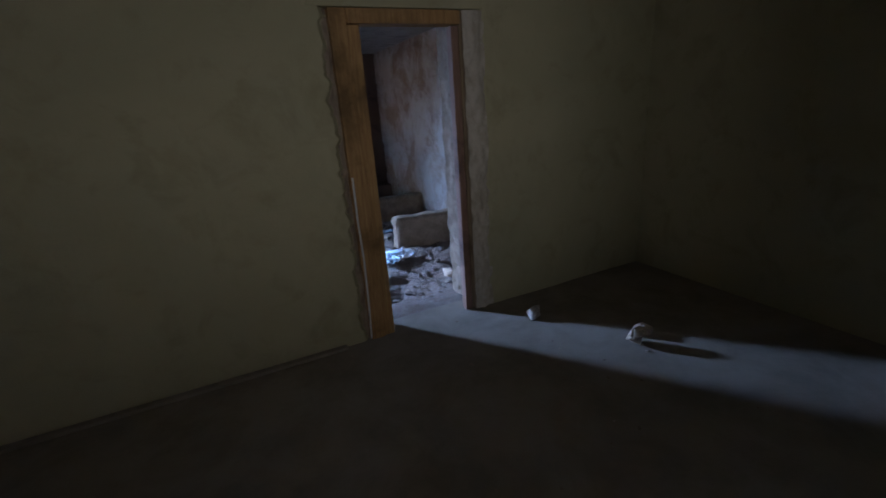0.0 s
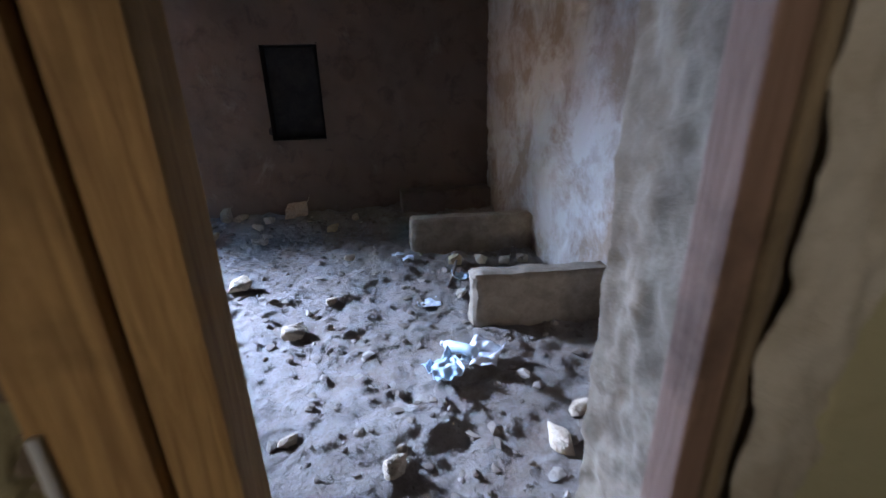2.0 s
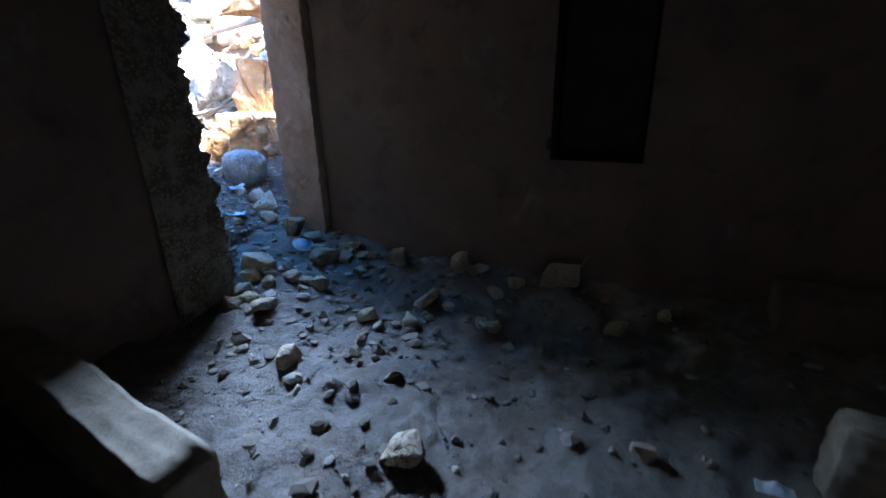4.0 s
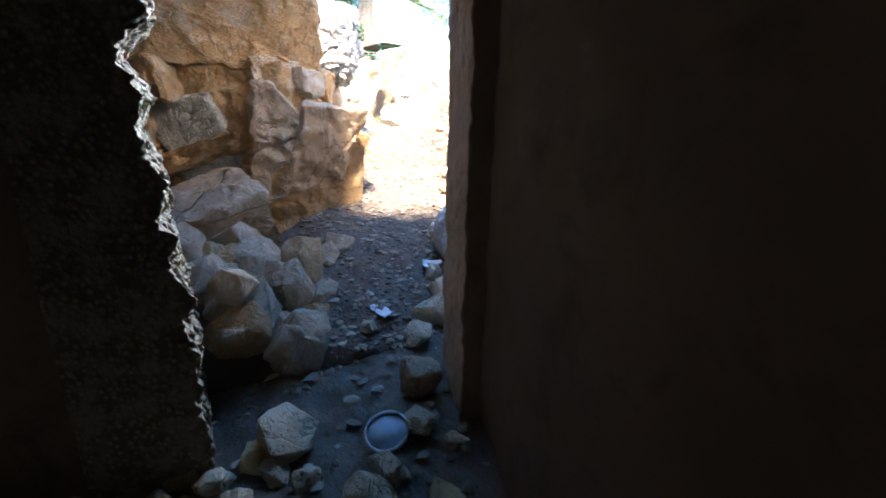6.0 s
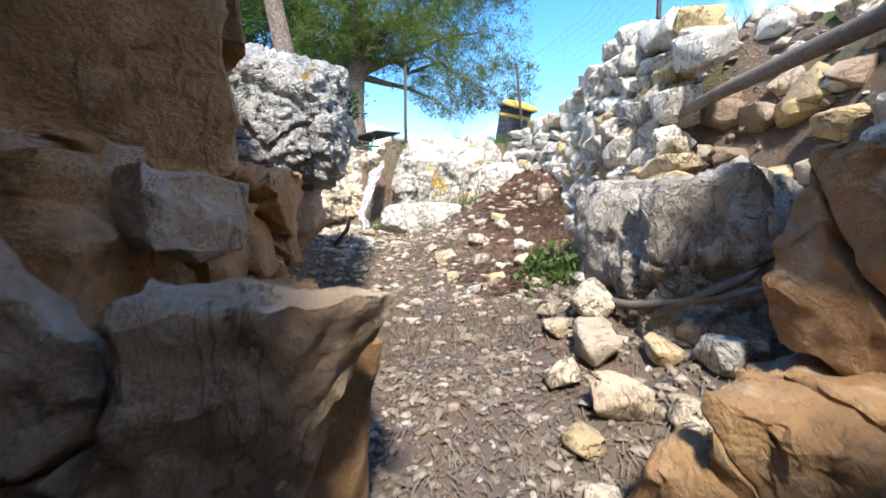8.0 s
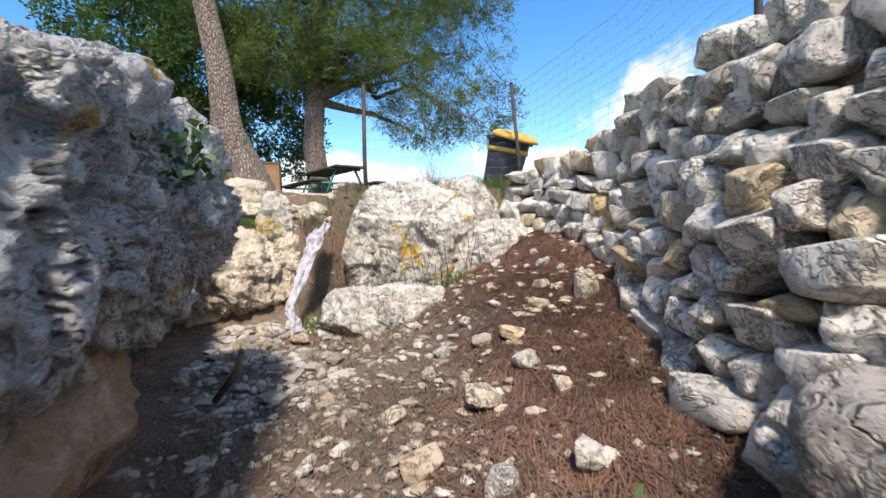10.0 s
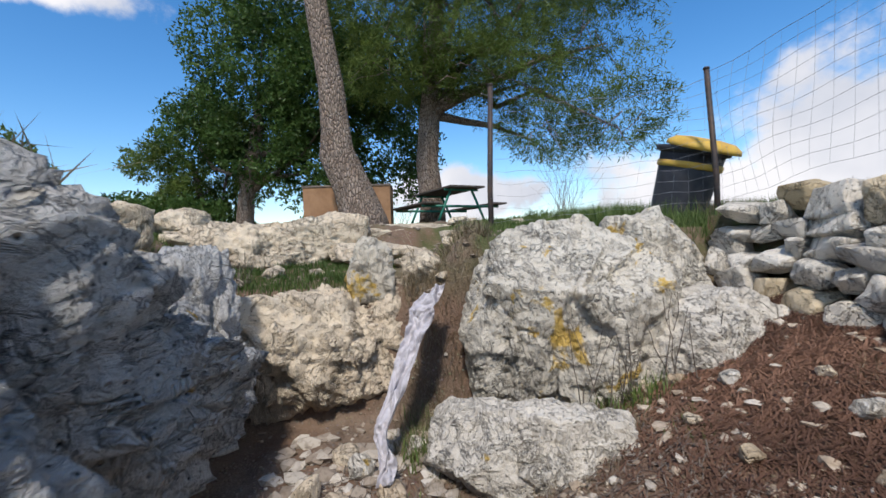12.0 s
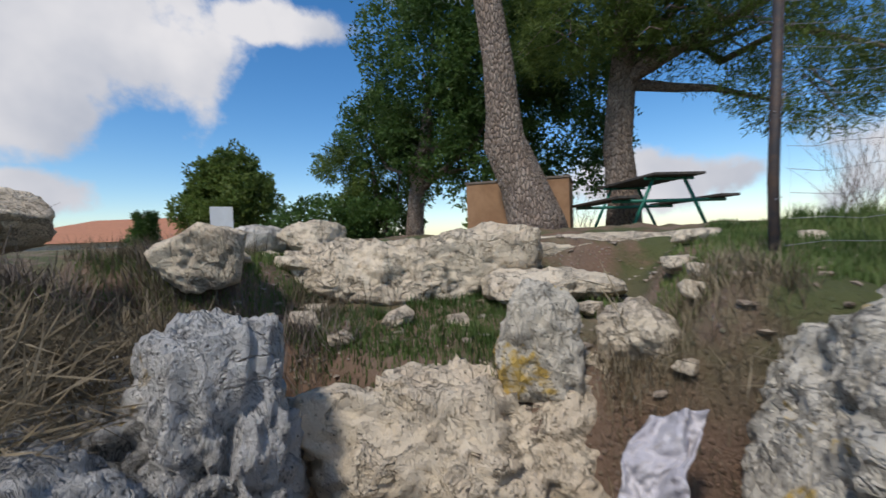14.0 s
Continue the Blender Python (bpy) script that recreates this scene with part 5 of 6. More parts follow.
rock("terrace_rock", (-9.05, 4.82, 2.52), (0.45, 0.62, 0.34), 85, LIME_CREAM, "pointed buff boulder on the grassy bank", turn=(12, 0, 10), sub=5, facets=12, rough=0.02, flutes=0.012, cut=0.6)
rock("terrace_rock", (-10.1, 4.15, 2.62), (0.7, 0.5, 0.22), 87, LIME, "flat pale rock on the grassy bank", sub=5, facets=10, rough=0.02, flutes=0.012, cut=0.7)
rock("terrace_rock", (-10.2, 4.62, 2.62), (0.45, 0.42, 0.28), 89, LIME_CREAM, "rounded pinkish rock on the grassy bank", sub=5, facets=10, rough=0.02, flutes=0.012, cut=0.7)
rock("terrace_rock", (-8.35, 3.95, 2.75), (0.7, 0.8, 0.36), 91, LIME_CREAM, "buff rock slab on the grassy bank", sub=5, facets=10, rough=0.02, flutes=0.012, cut=0.7)
for i, (x, y, s) in enumerate(((-9.35, 4.72, 0.2), (-9.7, 4.85, 0.22), (-9.55, 5.15, 0.17), (-9.3, 5.3, 0.16), (-9.2, 5.6, 0.14), (-8.95, 5.45, 0.18), (-8.75, 5.25, 0.2), (-10.6, 4.3, 0.25), (-10.9, 4.0, 0.22), (-9.9, 4.45, 0.16), (-9.5, 5.75, 0.15), (-9.6, 6.1, 0.13), (-9.75, 7.0, 0.15), (-9.9, 7.2, 0.18), (-10.2, 7.3, 0.16), (-10.6, 7.4, 0.2), (-9.5, 7.25, 0.14), (-10.4, 7.9, 0.12), (-9.45, 6.4, 0.12), (-9.8, 6.75, 0.14))):
    stone((x, y, gh(x, y) + s * 0.2), (s * 1.35, s, s * 0.6), LIME_CREAM, i % 8, (rng.uniform(-12, 12), rng.uniform(-12, 12), rng.uniform(0, 360)), "cream limestone half sunk in the terrace soil", "stones on the terrace", sub=4)
# stones strewn over the reddish slope
for i, (x, y, s) in enumerate(((-6.97, 8.64, 0.19), (-7.05, 8.35, 0.16), (-6.6, 8.05, 0.17), (-6.35, 8.1, 0.13), (-7.0, 7.95, 0.14), (-7.15, 7.75, 0.12), (-6.5, 7.75, 0.2), (-6.2, 7.4, 0.22), (-6.0, 7.65, 0.17), (-6.6, 7.35, 0.14), (-6.9, 8.1, 0.15), (-5.9, 7.95, 0.16), (-5.6, 7.85, 0.16), (-7.3, 8.5, 0.13), (-7.55, 8.65, 0.13), (-7.8, 8.7, 0.11), (-7.6, 8.25, 0.11), (-7.35, 7.95, 0.11), (-6.9, 7.6, 0.12), (-5.75, 7.35, 0.12), (-6.35, 6.95, 0.09), (-7.4, 7.1, 0.1), (-8.0, 6.85, 0.16), (-8.15, 6.7, 0.18), (-8.3, 6.55, 0.2), (-7.9, 6.62, 0.16), (-8.4, 6.78, 0.13), (-8.0, 6.45, 0.18), (-7.7, 6.55, 0.13), (-8.35, 6.95, 0.15), (-8.35, 8.15, 0.13), (-8.25, 8.3, 0.12), (-8.05, 8.45, 0.13), (-7.9, 8.2, 0.1), (-5.5, 7.6, 0.13), (-5.35, 7.4, 0.11), (-5.7, 7.7, 0.09), (-5.2, 7.75, 0.14), (-5.05, 7.95, 0.15))):
    tall = 1.5 if i == 0 else 0.75
    s = s * 0.85
    stone((x, y, gh(x, y) + s * 0.25), (s * 1.15, s * 0.9, s * tall), (LIME_CREAM, RUBBLE, LIME)[i % 3], i % 8, (rng.uniform(-15, 15), rng.uniform(-15, 15), rng.uniform(0, 360)), "pale angular stone lying on the reddish slope", "stones on the slope", sub=4)


def off_rocks(x, y, r):
    return (y > 6.25) & (y < wall_line(x) - 0.05) & (r.random(len(x)) < np.clip(0.35 + 0.7 * fbm(np.stack([x, y, x * 0], 1), 0.9, 55, 2), 0.1, 1))


pebbles("path_gravel", 11000, (-8.4, -2.3, 6.3, 9.0), ground_h, CHIPS, 0.005, 0.036, 31, "stone chips strewn over the path", off_rocks)
pebbles("doorway_gravel", 3200, (-4.6, -2.3, 6.25, 7.4), ground_h, CHIPS_DARK, 0.005, 0.03, 32, "dark chips and mud on the path below the rocks")
pebbles("slope_chips", 1500, (-8.4, -5.0, 6.5, 9.0), ground_h, chips_mat("pale_chips", (0.52, 0.45, 0.36), (0.36, 0.28, 0.20), (0.62, 0.57, 0.49)), 0.010, 0.055, 36, "pale stone chips over the reddish slope", lambda x, y, r: y < wall_line(x) - 0.05)
pebbles("hollow_stones", 420, (-8.6, -7.0, 6.2, 7.15), ground_h, chips_mat("hollow_chips", (0.50, 0.45, 0.38), (0.24, 0.19, 0.145), (0.58, 0.54, 0.48)), 0.015, 0.085, 37, "pale broken stones lying in the hollow")
pebbles("bank_gravel", 900, (-6.6, -3.9, 5.4, 6.6), ground_h, CHIPS, 0.008, 0.05, 33, "stone chips on the bank under the boulder")
pebbles("bank_rubble", 700, (-5.2, -3.0, 7.6, 9.2), ground_h, CHIPS, 0.012, 0.07, 34, "stony rubble in the earthen bank")
for i, (x, y, sz) in enumerate(((-8.6, 7.15, 0.12), (-8.75, 7.02, 0.1), (-9.3, 7.2, 0.12), (-9.05, 7.12, 0.08), (-8.5, 6.98, 0.14))):
    stone((x, y, gh(x, y) + sz * 0.2), (sz * 1.3, sz, sz * 0.7), LIME_CREAM, i % 8, (0, 10, i * 50), "small cream stone in the gully", "stones in the gully", sub=4)
pebbles("terrace_gravel", 900, (-11.0, -8.6, 4.6, 8.2), ground_h, CHIPS, 0.006, 0.035, 35, "stone chips on the terrace soil")

# ---- dry-stone wall ----
drystone = thing("dry_stone_wall", (-7.2, 9.1, 1.5), "rough dry-stone wall of grey and cream limestone", "wall")
rng = random.Random(77)
stones = []
z_row = 0.0
row = 0
while z_row < 1.95:
    hgt = rng.uniform(0.13, 0.21)
    x = -9.05 + rng.uniform(0, 0.2)
    while x < -4.95:
        w = rng.uniform(0.13, 0.34) * (1.3 if row < 2 and x > -6.6 else 1.0)
        xc = x + w / 2
        base = gh(xc, float(wall_line(xc)) - 0.12) - 0.04
        top = float(bank_top(xc)) + 0.10
        if xc > -5.2:
            base += (xc + 5.2) * 0.75
        z = base + z_row + hgt / 2
        if z < top:
            lean = 0.26 * (z - base)
            yc = float(wall_line(xc)) + lean + rng.uniform(-0.035, 0.035)
            stones.append((xc, yc, z + rng.uniform(-0.03, 0.03), w * 1.06, rng.uniform(0.24, 0.36), hgt * rng.uniform(0.85, 1.35)))
        x += w * 0.97
    z_row += hgt * 0.93
    row += 1
bpy.context.view_layer.update()
inv = drystone.matrix_world.inverted()
for i, (x, y, z, w, d, h) in enumerate(stones):
    slope = math.degrees(math.atan2(float(wall_line(x + 0.2) - wall_line(x - 0.2)), 0.4))
    ob = new("stone", pool(WALLSTONE, i % 16, 5))
    ob.parent = drystone
    ob.matrix_basis = inv @ pose(x, y, z, rng.uniform(-14, 14), rng.uniform(-17, 17), slope + rng.uniform(-20, 20)) @ Matrix.Diagonal((w * 1.03, d, h * 1.02, 1))


def wall_core(u, v):
    x = -9.1 + u * 3.9
    b = ground_h(x, wall_line(x) - 0.1) - 0.15
    z = b + v * (bank_top(x) - b)
    return x, wall_line(x) + 0.11 + 0.26 * np.clip(z - b - 0.1, 0, 3), z


local(dense_panel("packed_earth", wall_core, 60, 12, EARTH, label="earth packed behind the wall stones"), drystone)


# ---- grass, dead stems and needles ----
def blades(name, n, area, zfun, mat, length, width, seed, label, keep=None, lean=0.5, clump=0, category="grass"):
    rng = np.random.default_rng(seed)
    if clump:
        m = max(1, n // clump)
        cx, cy = rng.uniform(area[0], area[1], m), rng.uniform(area[2], area[3], m)
        k = rng.integers(0, m, n)
        x, y = cx[k] + rng.normal(0, 0.04, n), cy[k] + rng.normal(0, 0.04, n)
    else:
        x, y = rng.uniform(area[0], area[1], n), rng.uniform(area[2], area[3], n)
    if keep is not None:
        ok = keep(x, y, rng)
        x, y = x[ok], y[ok]
    n = len(x)
    z = zfun(x, y) - 0.01
    L = length * rng.uniform(0.4, 1.15, n)
    a = rng.uniform(0, 6.283, n)
    bend = lean * rng.uniform(0.2, 1.0, n)
    dx, dy = np.cos(a), np.sin(a)
    w = width * rng.uniform(0.6, 1.2, n)
    px, py = -dy * w / 2, dx * w / 2
    up1, up2 = L * 0.55 * np.cos(bend * 0.6), L * np.cos(bend)
    s1, s2 = L * 0.55 * np.sin(bend * 0.6), L * np.sin(bend)
    P = np.stack([
        np.stack([x + px, y + py, z], 1), np.stack([x - px, y - py, z], 1),
        np.stack([x + dx * s1 - px * 0.8, y + dy * s1 - py * 0.8, z + up1], 1), np.stack([x + dx * s1 + px * 0.8, y + dy * s1 + py * 0.8, z + up1], 1),
        np.stack([x + dx * s2, y + dy * s2, z + up2], 1)], 1).reshape(-1, 3)
    o = np.arange(n)[:, None] * 5
    T = np.concatenate([o + np.array([[0, 1, 2]]), o + np.array([[0, 2, 3]]), o + np.array([[3, 2, 4]])], 1).reshape(-1, 3)
    return tagged(new(name, mesh_of(name, P, T, mat, True)), label, category, kind="stuff")


def patchy(freq, seed, cut, extra=None):
    def keep(x, y, r):
        ok = fbm(np.stack([x, y, x * 0], 1), freq, seed, 3) > cut
        return ok & extra(x, y) if extra is not None else ok

    return keep


blades("terrace_grass", 80000, (-13.5, -9.2, 6.9, 11.5), ground_h, GRASS, 0.075, 0.006, 41, "short green grass on the terrace", patchy(0.8, 41, -0.25, lambda x, y: y > 7.0 - 0.25 * (x + 9.5)))
blades("bank_grass", 40000, (-10.5, -7.6, 3.6, 6.9), ground_h, GRASS, 0.08, 0.007, 42, "green grass tufts among the rocks", patchy(1.3, 42, -0.02, lambda x, y: ground_h(x, y) > 1.7), clump=14)
blades("bank_dry_grass", 15000, (-9.6, -7.0, 3.4, 5.9), ground_h, DRYGRASS, 0.22, 0.005, 43, "tangled dry grass on the bank", patchy(1.0, 43, -0.1), 1.1, 18)
blades("wall_top_grass", 9000, (-10.6, -5.2, 8.9, 10.6), ground_h, DRYGRASS, 0.20, 0.005, 44, "dry grass along the wall's crest", patchy(1.0, 44, -0.3, lambda x, y: y > wall_line(x) + 0.5), 0.6, 10)
blades("crest_green_grass", 15000, (-13.0, -8.9, 8.4, 12.0), ground_h, GRASS, 0.20, 0.006, 48, "taller green grass behind the boulder", patchy(1.0, 48, -0.3), 0.7, 16)
blades("slope_dry_grass", 30000, (-8.6, -4.6, 6.4, 8.9), ground_h, DRYGRASS, 0.09, 0.003, 45, "thin dead grass over the slope", patchy(1.1, 45, -0.05, lambda x, y: y < wall_line(x)), 1.25)
blades("slope_green_tufts", 5000, (-8.7, -4.2, 6.5, 8.5), ground_h, GRASS, 0.06, 0.005, 46, "small green weeds on the slope", patchy(1.2, 46, 0.36, lambda x, y: y < wall_line(x)), 0.8, 20)
blades("bank_tangle", 16000, (-9.2, -6.9, 4.2, 5.75), ground_h, TWIG, 0.26, 0.005, 50, "dark tangled dead stems over the bank", patchy(1.0, 53, -0.25), 1.35, 22)
blades("gully_dry_grass", 6000, (-9.5, -8.3, 6.85, 7.45), ground_h, DRYGRASS, 0.16, 0.004, 49, "brown dead grass in the gully between rocks", None, 1.2, 12)
blades("boulder_foot_grass", 2600, (-8.75, -8.2, 6.9, 8.3), ground_h, GRASS, 0.13, 0.008, 47, "green weeds at the boulder's foot", patchy(2.0, 47, -0.05), 0.8, 20)


def litter_needles(name, n, area, mat, seed, label, keep, L=0.07):
    rng = np.random.default_rng(seed)
    x, y = rng.uniform(area[0], area[1], n), rng.uniform(area[2], area[3], n)
    ok = keep(x, y, rng)
    x, y = x[ok], y[ok]
    n = len(x)
    a = rng.uniform(0, 6.283, n)
    l = L * rng.uniform(0.4, 1.0, n)
    dx, dy = np.cos(a) * l / 2, np.sin(a) * l / 2
    w = 0.0022
    z0, z1 = ground_h(x - dx, y - dy) + 0.006 + 0.022 * rng.random(n), ground_h(x + dx, y + dy) + 0.006 + 0.022 * rng.random(n)
    px, py = -np.sin(a) * w, np.cos(a) * w
    P = np.stack([np.stack([x - dx + px, y - dy + py, z0], 1), np.stack([x - dx - px, y - dy - py, z0], 1), np.stack([x + dx - px, y + dy - py, z1], 1), np.stack([x + dx + px, y + dy + py, z1], 1)], 1).reshape(-1, 3)
    F = np.arange(n * 4).reshape(n, 4)
    return tagged(new(name, mesh_of(name, P, F, mat, False)), label, "needles", kind="stuff")


litter_needles("pine_needle_litter", 42000, (-8.6, -5.2, 7.4, 9.1), REDNEEDLE, 51, "reddish fallen pine needles along the wall foot", lambda x, y, r: (y < wall_line(x) + 0.05) & (r.random(len(x)) < sm(1.5, 0.1, wall_line(x) - y)), 0.11)
litter_needles("leaf_litter", 14000, (-8.5, -2.6, 6.4, 8.2), TWIG, 52, "grey twigs and leaf litter on the path", lambda x, y, r: r.random(len(x)) < 0.8, 0.06)


# ---- torn plastic sheet down the rocks ----
def sheet(u, v):
    px = np.interp(u, [0, 0.3, 0.55, 0.7, 1.0], [-8.82, -8.66, -8.45, -8.25, -8.02])
    py = np.interp(u, [0, 0.3, 0.55, 0.7, 1.0], [7.05, 6.97, 6.86, 6.80, 6.80])
    pz = np.interp(u, [0, 0.3, 0.55, 0.7, 1.0], [2.04, 1.86, 1.60, 1.42, 1.22])
    w = np.interp(u, [0, 0.3, 0.6, 0.75, 1.0], [0.13, 0.17, 0.15, 0.09, 0.08])
    q = np.stack([u * 2.2, v * 0.5, u * 0], 1)
    s = (v - 0.5) * w
    fold = 0.010 * np.sin(v * 13 + 5 * u) + 0.030 * fbm(q, 7.0, 91, 4, 0.6)
    return px + 0.35 * s + 0.05 + fold, py + s * 0.9 + 0.03 * fbm(q, 3.0, 93, 2), pz + 0.35 * s + fold * 0.6 + 0.02


ob = dense_panel("plastic_sheet", sheet, 120, 28, CLOTH)
ob.modifiers.new("thick", "SOLIDIFY").thickness = 0.002
tagged(ob, "torn whitish plastic sheet trailing down between rocks", "plastic sheet")


# ---- fence ----
def fence_post(name, x, y, z0, z1, lean, label):
    ob = thing(name, (x, y, z0), label, "fence post", "fence posts")
    tube("shaft", [(0, 0, -0.25), (0, 0, 0.4), (lean[0], lean[1], z1 - z0)], [0.024, 0.024, 0.022], STEEL_DARK, ob, 8)
    tube("cap", [(lean[0], lean[1], z1 - z0 - 0.004), (lean[0], lean[1], z1 - z0 + 0.012)], [0.027, 0.024], STEEL_DARK, ob, 8)
    for k in (0.25, 0.55, 0.85):
        tube("wire_tie", [(-0.03, 0.0, (z1 - z0) * k), (0.0, 0.031, (z1 - z0) * k + 0.01), (0.03, 0.0, (z1 - z0) * k)], [0.003] * 3, WIRE, ob, 5)
    return ob


POSTS = ((-9.77, 7.56, 3.68, (0.02, 0.03)), (-9.68, 9.47, 3.72, (0.03, -0.08)), (-6.75, 9.75, 4.05, (0.0, 0.02)), (-4.3, 9.85, 4.1, (0, 0)))
for x, y, top, lean in POSTS:
    fence_post("fence_post", x, y, gh(x, y) - 0.05, top, lean, "thin dark steel fence post")


def fence_mesh(a, b, za0, za1, zb0, zb1, step, sag, seed, label):
    """Square wire mesh between two posts: horizontal and upright wires as square rods."""
    rng = np.random.default_rng(seed)
    a, b = np.array(a, float), np.array(b, float)
    n = int(np.linalg.norm(b - a) / step) + 1
    m = 10
    V, F = [], []

    def rod(pts, r):
        s = len(V)
        side = np.array([b[1] - a[1], -(b[0] - a[0])]) / np.linalg.norm(b - a)
        for p in pts:
            for du, dz in ((r, 0), (0, r), (-r, 0), (0, -r)):
                V.append((p[0] + side[0] * du, p[1] + side[1] * du, p[2] + dz))
        for k in range(len(pts) - 1):
            for j in range(4):
                F.append((s + k * 4 + j, s + k * 4 + (j + 1) % 4, s + k * 4 + 4 + (j + 1) % 4, s + k * 4 + 4 + j))

    def at(u, v):
        p = a + (b - a) * u
        w = 0.04 * math.sin(6.0 * u + 3 * v + seed) + 0.02 * math.sin(17 * u + 5 * v)
        z0, z1 = za0 + (zb0 - za0) * u, za1 + (zb1 - za1) * u - sag * 4 * u * (1 - u)
        return (p[0] + w * 0.3, p[1] + w, z0 + (z1 - z0) * v + 0.012 * math.sin(25 * u + 9 * v))

    for j in range(m + 1):
        rod([at(i / n, j / m) for i in range(n + 1)], 0.0012 if j < m else 0.002)
    for i in range(n + 1):
        rod([at(i / n, j / m) for j in range(m + 1)], 0.0011)
    me = mesh_of("wire_mesh", np.array(V), np.array(F), WIRE)
    return tagged(new("wire_mesh_fence", me), label, "fence", "wire mesh panels")


fence_mesh((-9.77, 7.56), (-9.68, 9.47), 2.5, 3.62, 2.62, 3.66, 0.13, 0.12, 1, "sagging square wire mesh between steel posts")
fence_mesh((-9.68, 9.47), (-6.75, 9.75), 2.6, 3.70, 3.0, 4.0, 0.13, 0.05, 2, "square wire mesh fence along the wall crest")
fence_mesh((-6.75, 9.75), (-4.3, 9.85), 3.0, 4.0, 3.1, 4.08, 0.13, 0.05, 3, "square wire mesh fence along the wall crest")

# ---- litter bin, table, box, sign ----
bin_ob = thing("litter_bin", (-10.35, 9.48, gh(-10.35, 9.48)), "leaning black litter bin with a yellow lid and band", "litter bin", turn=(-8, 14, 10))
tube("body", [(0, 0, -0.1), (0, 0, 0.0), (0, 0, 0.36), (0, 0, 0.62)], [0.24, 0.245, 0.265, 0.285], BIN_BLACK, bin_ob, 32)
tube("band", [(0, 0, 0.46), (0, 0, 0.465), (0, 0, 0.515), (0, 0, 0.52)], [0.272, 0.288, 0.291, 0.280], BIN_YELLOW, bin_ob, 32, "faded yellow band")
tube("rim", [(0, 0, 0.60), (0, 0, 0.61), (0, 0, 0.655), (0, 0, 0.66)], [0.29, 0.325, 0.33, 0.30], BIN_BLACK, bin_ob, 32)
tube("lid", [(0, 0, 0.655), (0, 0, 0.66), (0, 0, 0.70), (0, 0, 0.745), (0, 0, 0.76)], [0.30, 0.325, 0.315, 0.25, 0.12], BIN_YELLOW, bin_ob, 32, "weathered yellow lid").matrix_basis = pose(0.03, 0, 0.0, 0, 7, 0)
tube("handle", [(0.27, -0.06, 0.56), (0.315, 0, 0.57), (0.27, 0.06, 0.56)], [0.012] * 3, BIN_BLACK, bin_ob, 6)


def picnic_table(x, y, rz, label):
    z = gh(x, y) - 0.01
    ob = thing("picnic_table", (x, y, z), label, "table", turn=(0, 0, rz))
    for k in range(4):
        boxes("top_plank", [(-0.85, 0.85, -0.36 + k * 0.185, -0.19 + k * 0.185, 0.70, 0.735)], TABLE_WOOD, ob, 0.005)
    for s in (-1, 1):
        for k in range(2):
            y0 = s * 0.72 + (k - 1) * 0.15
            boxes("seat_plank", [(-0.85, 0.85, y0, y0 + 0.135, 0.40, 0.435)], TABLE_WOOD, ob, 0.005)
    for s in (-0.6, 0.6):
        for q in (-1, 1):
            tube("leg", [(s, q * 0.55, 0.0), (s, q * 0.22, 0.70)], [0.025, 0.025], GREEN_STEEL, ob, 8)
        tube("seat_beam", [(s, -0.83, 0.375), (s, 0.83, 0.375)], [0.024, 0.024], GREEN_STEEL, ob, 8)
        tube("top_beam", [(s, -0.36, 0.68), (s, 0.36, 0.68)], [0.02, 0.02], GREEN_STEEL, ob, 8)
    return ob


picnic_table(-14.7, 7.25, 28, "picnic table with dark planks and green steel frame")
boxv = thing("brown_box", (-14.1, 5.40, gh(-14.1, 5.4)), "low rusty brown metal enclosure behind the pine trunk", "enclosure", turn=(0, 0, 3))
boxes("side", [(-0.03, 0.0, -0.80, 0.80, -0.05, 0.78)], RUSTBOX, boxv, 0.004)
boxes("side", [(-1.0, -0.03, 0.77, 0.80, -0.05, 0.78)], RUSTBOX, boxv, 0.004)
boxes("side", [(-1.0, -0.03, -0.80, -0.77, -0.05, 0.78)], RUSTBOX, boxv, 0.004)
boxes("rim", [(-1.02, 0.015, -0.82, 0.82, 0.78, 0.815)], TWIG, boxv, 0.004)
sign = thing("blank_sign", (-12.6, 0.85, gh(-12.6, 0.85)), "small blank white sign board on a post", "sign", turn=(0, 0, 50))
boxes("board", [(-0.01, 0.01, -0.17, 0.17, 0.18, 0.62)], SIGNMETAL, sign, 0.003)
boxes("post", [(-0.04, -0.012, -0.02, 0.02, -0.2, 0.5)], STEEL_DARK, sign, 0.003)
house = thing("far_house", (-24.5, -18.5, -0.9), "distant house with a red tiled roof", "house", turn=(0, 0, 20))
boxes("wall", [(-5, 5, -6, 6, -1.5, 3.9)], WHITEWASH, house, 0.02)
bm = bmesh.new()
rv = [bm.verts.new(p) for p in ((-5.5, -6.5, 3.9), (5.5, -6.5, 3.9), (5.5, 6.5, 3.9), (-5.5, 6.5, 3.9), (0, -3.5, 5.3), (0, 3.5, 5.3))]
for ids in ((0, 1, 4), (1, 2, 5, 4), (2, 3, 5), (3, 0, 4, 5), (3, 2, 1, 0)):
    bm.faces.new([rv[i] for i in ids])
part("roof", bm, TILE_ROOF, house)


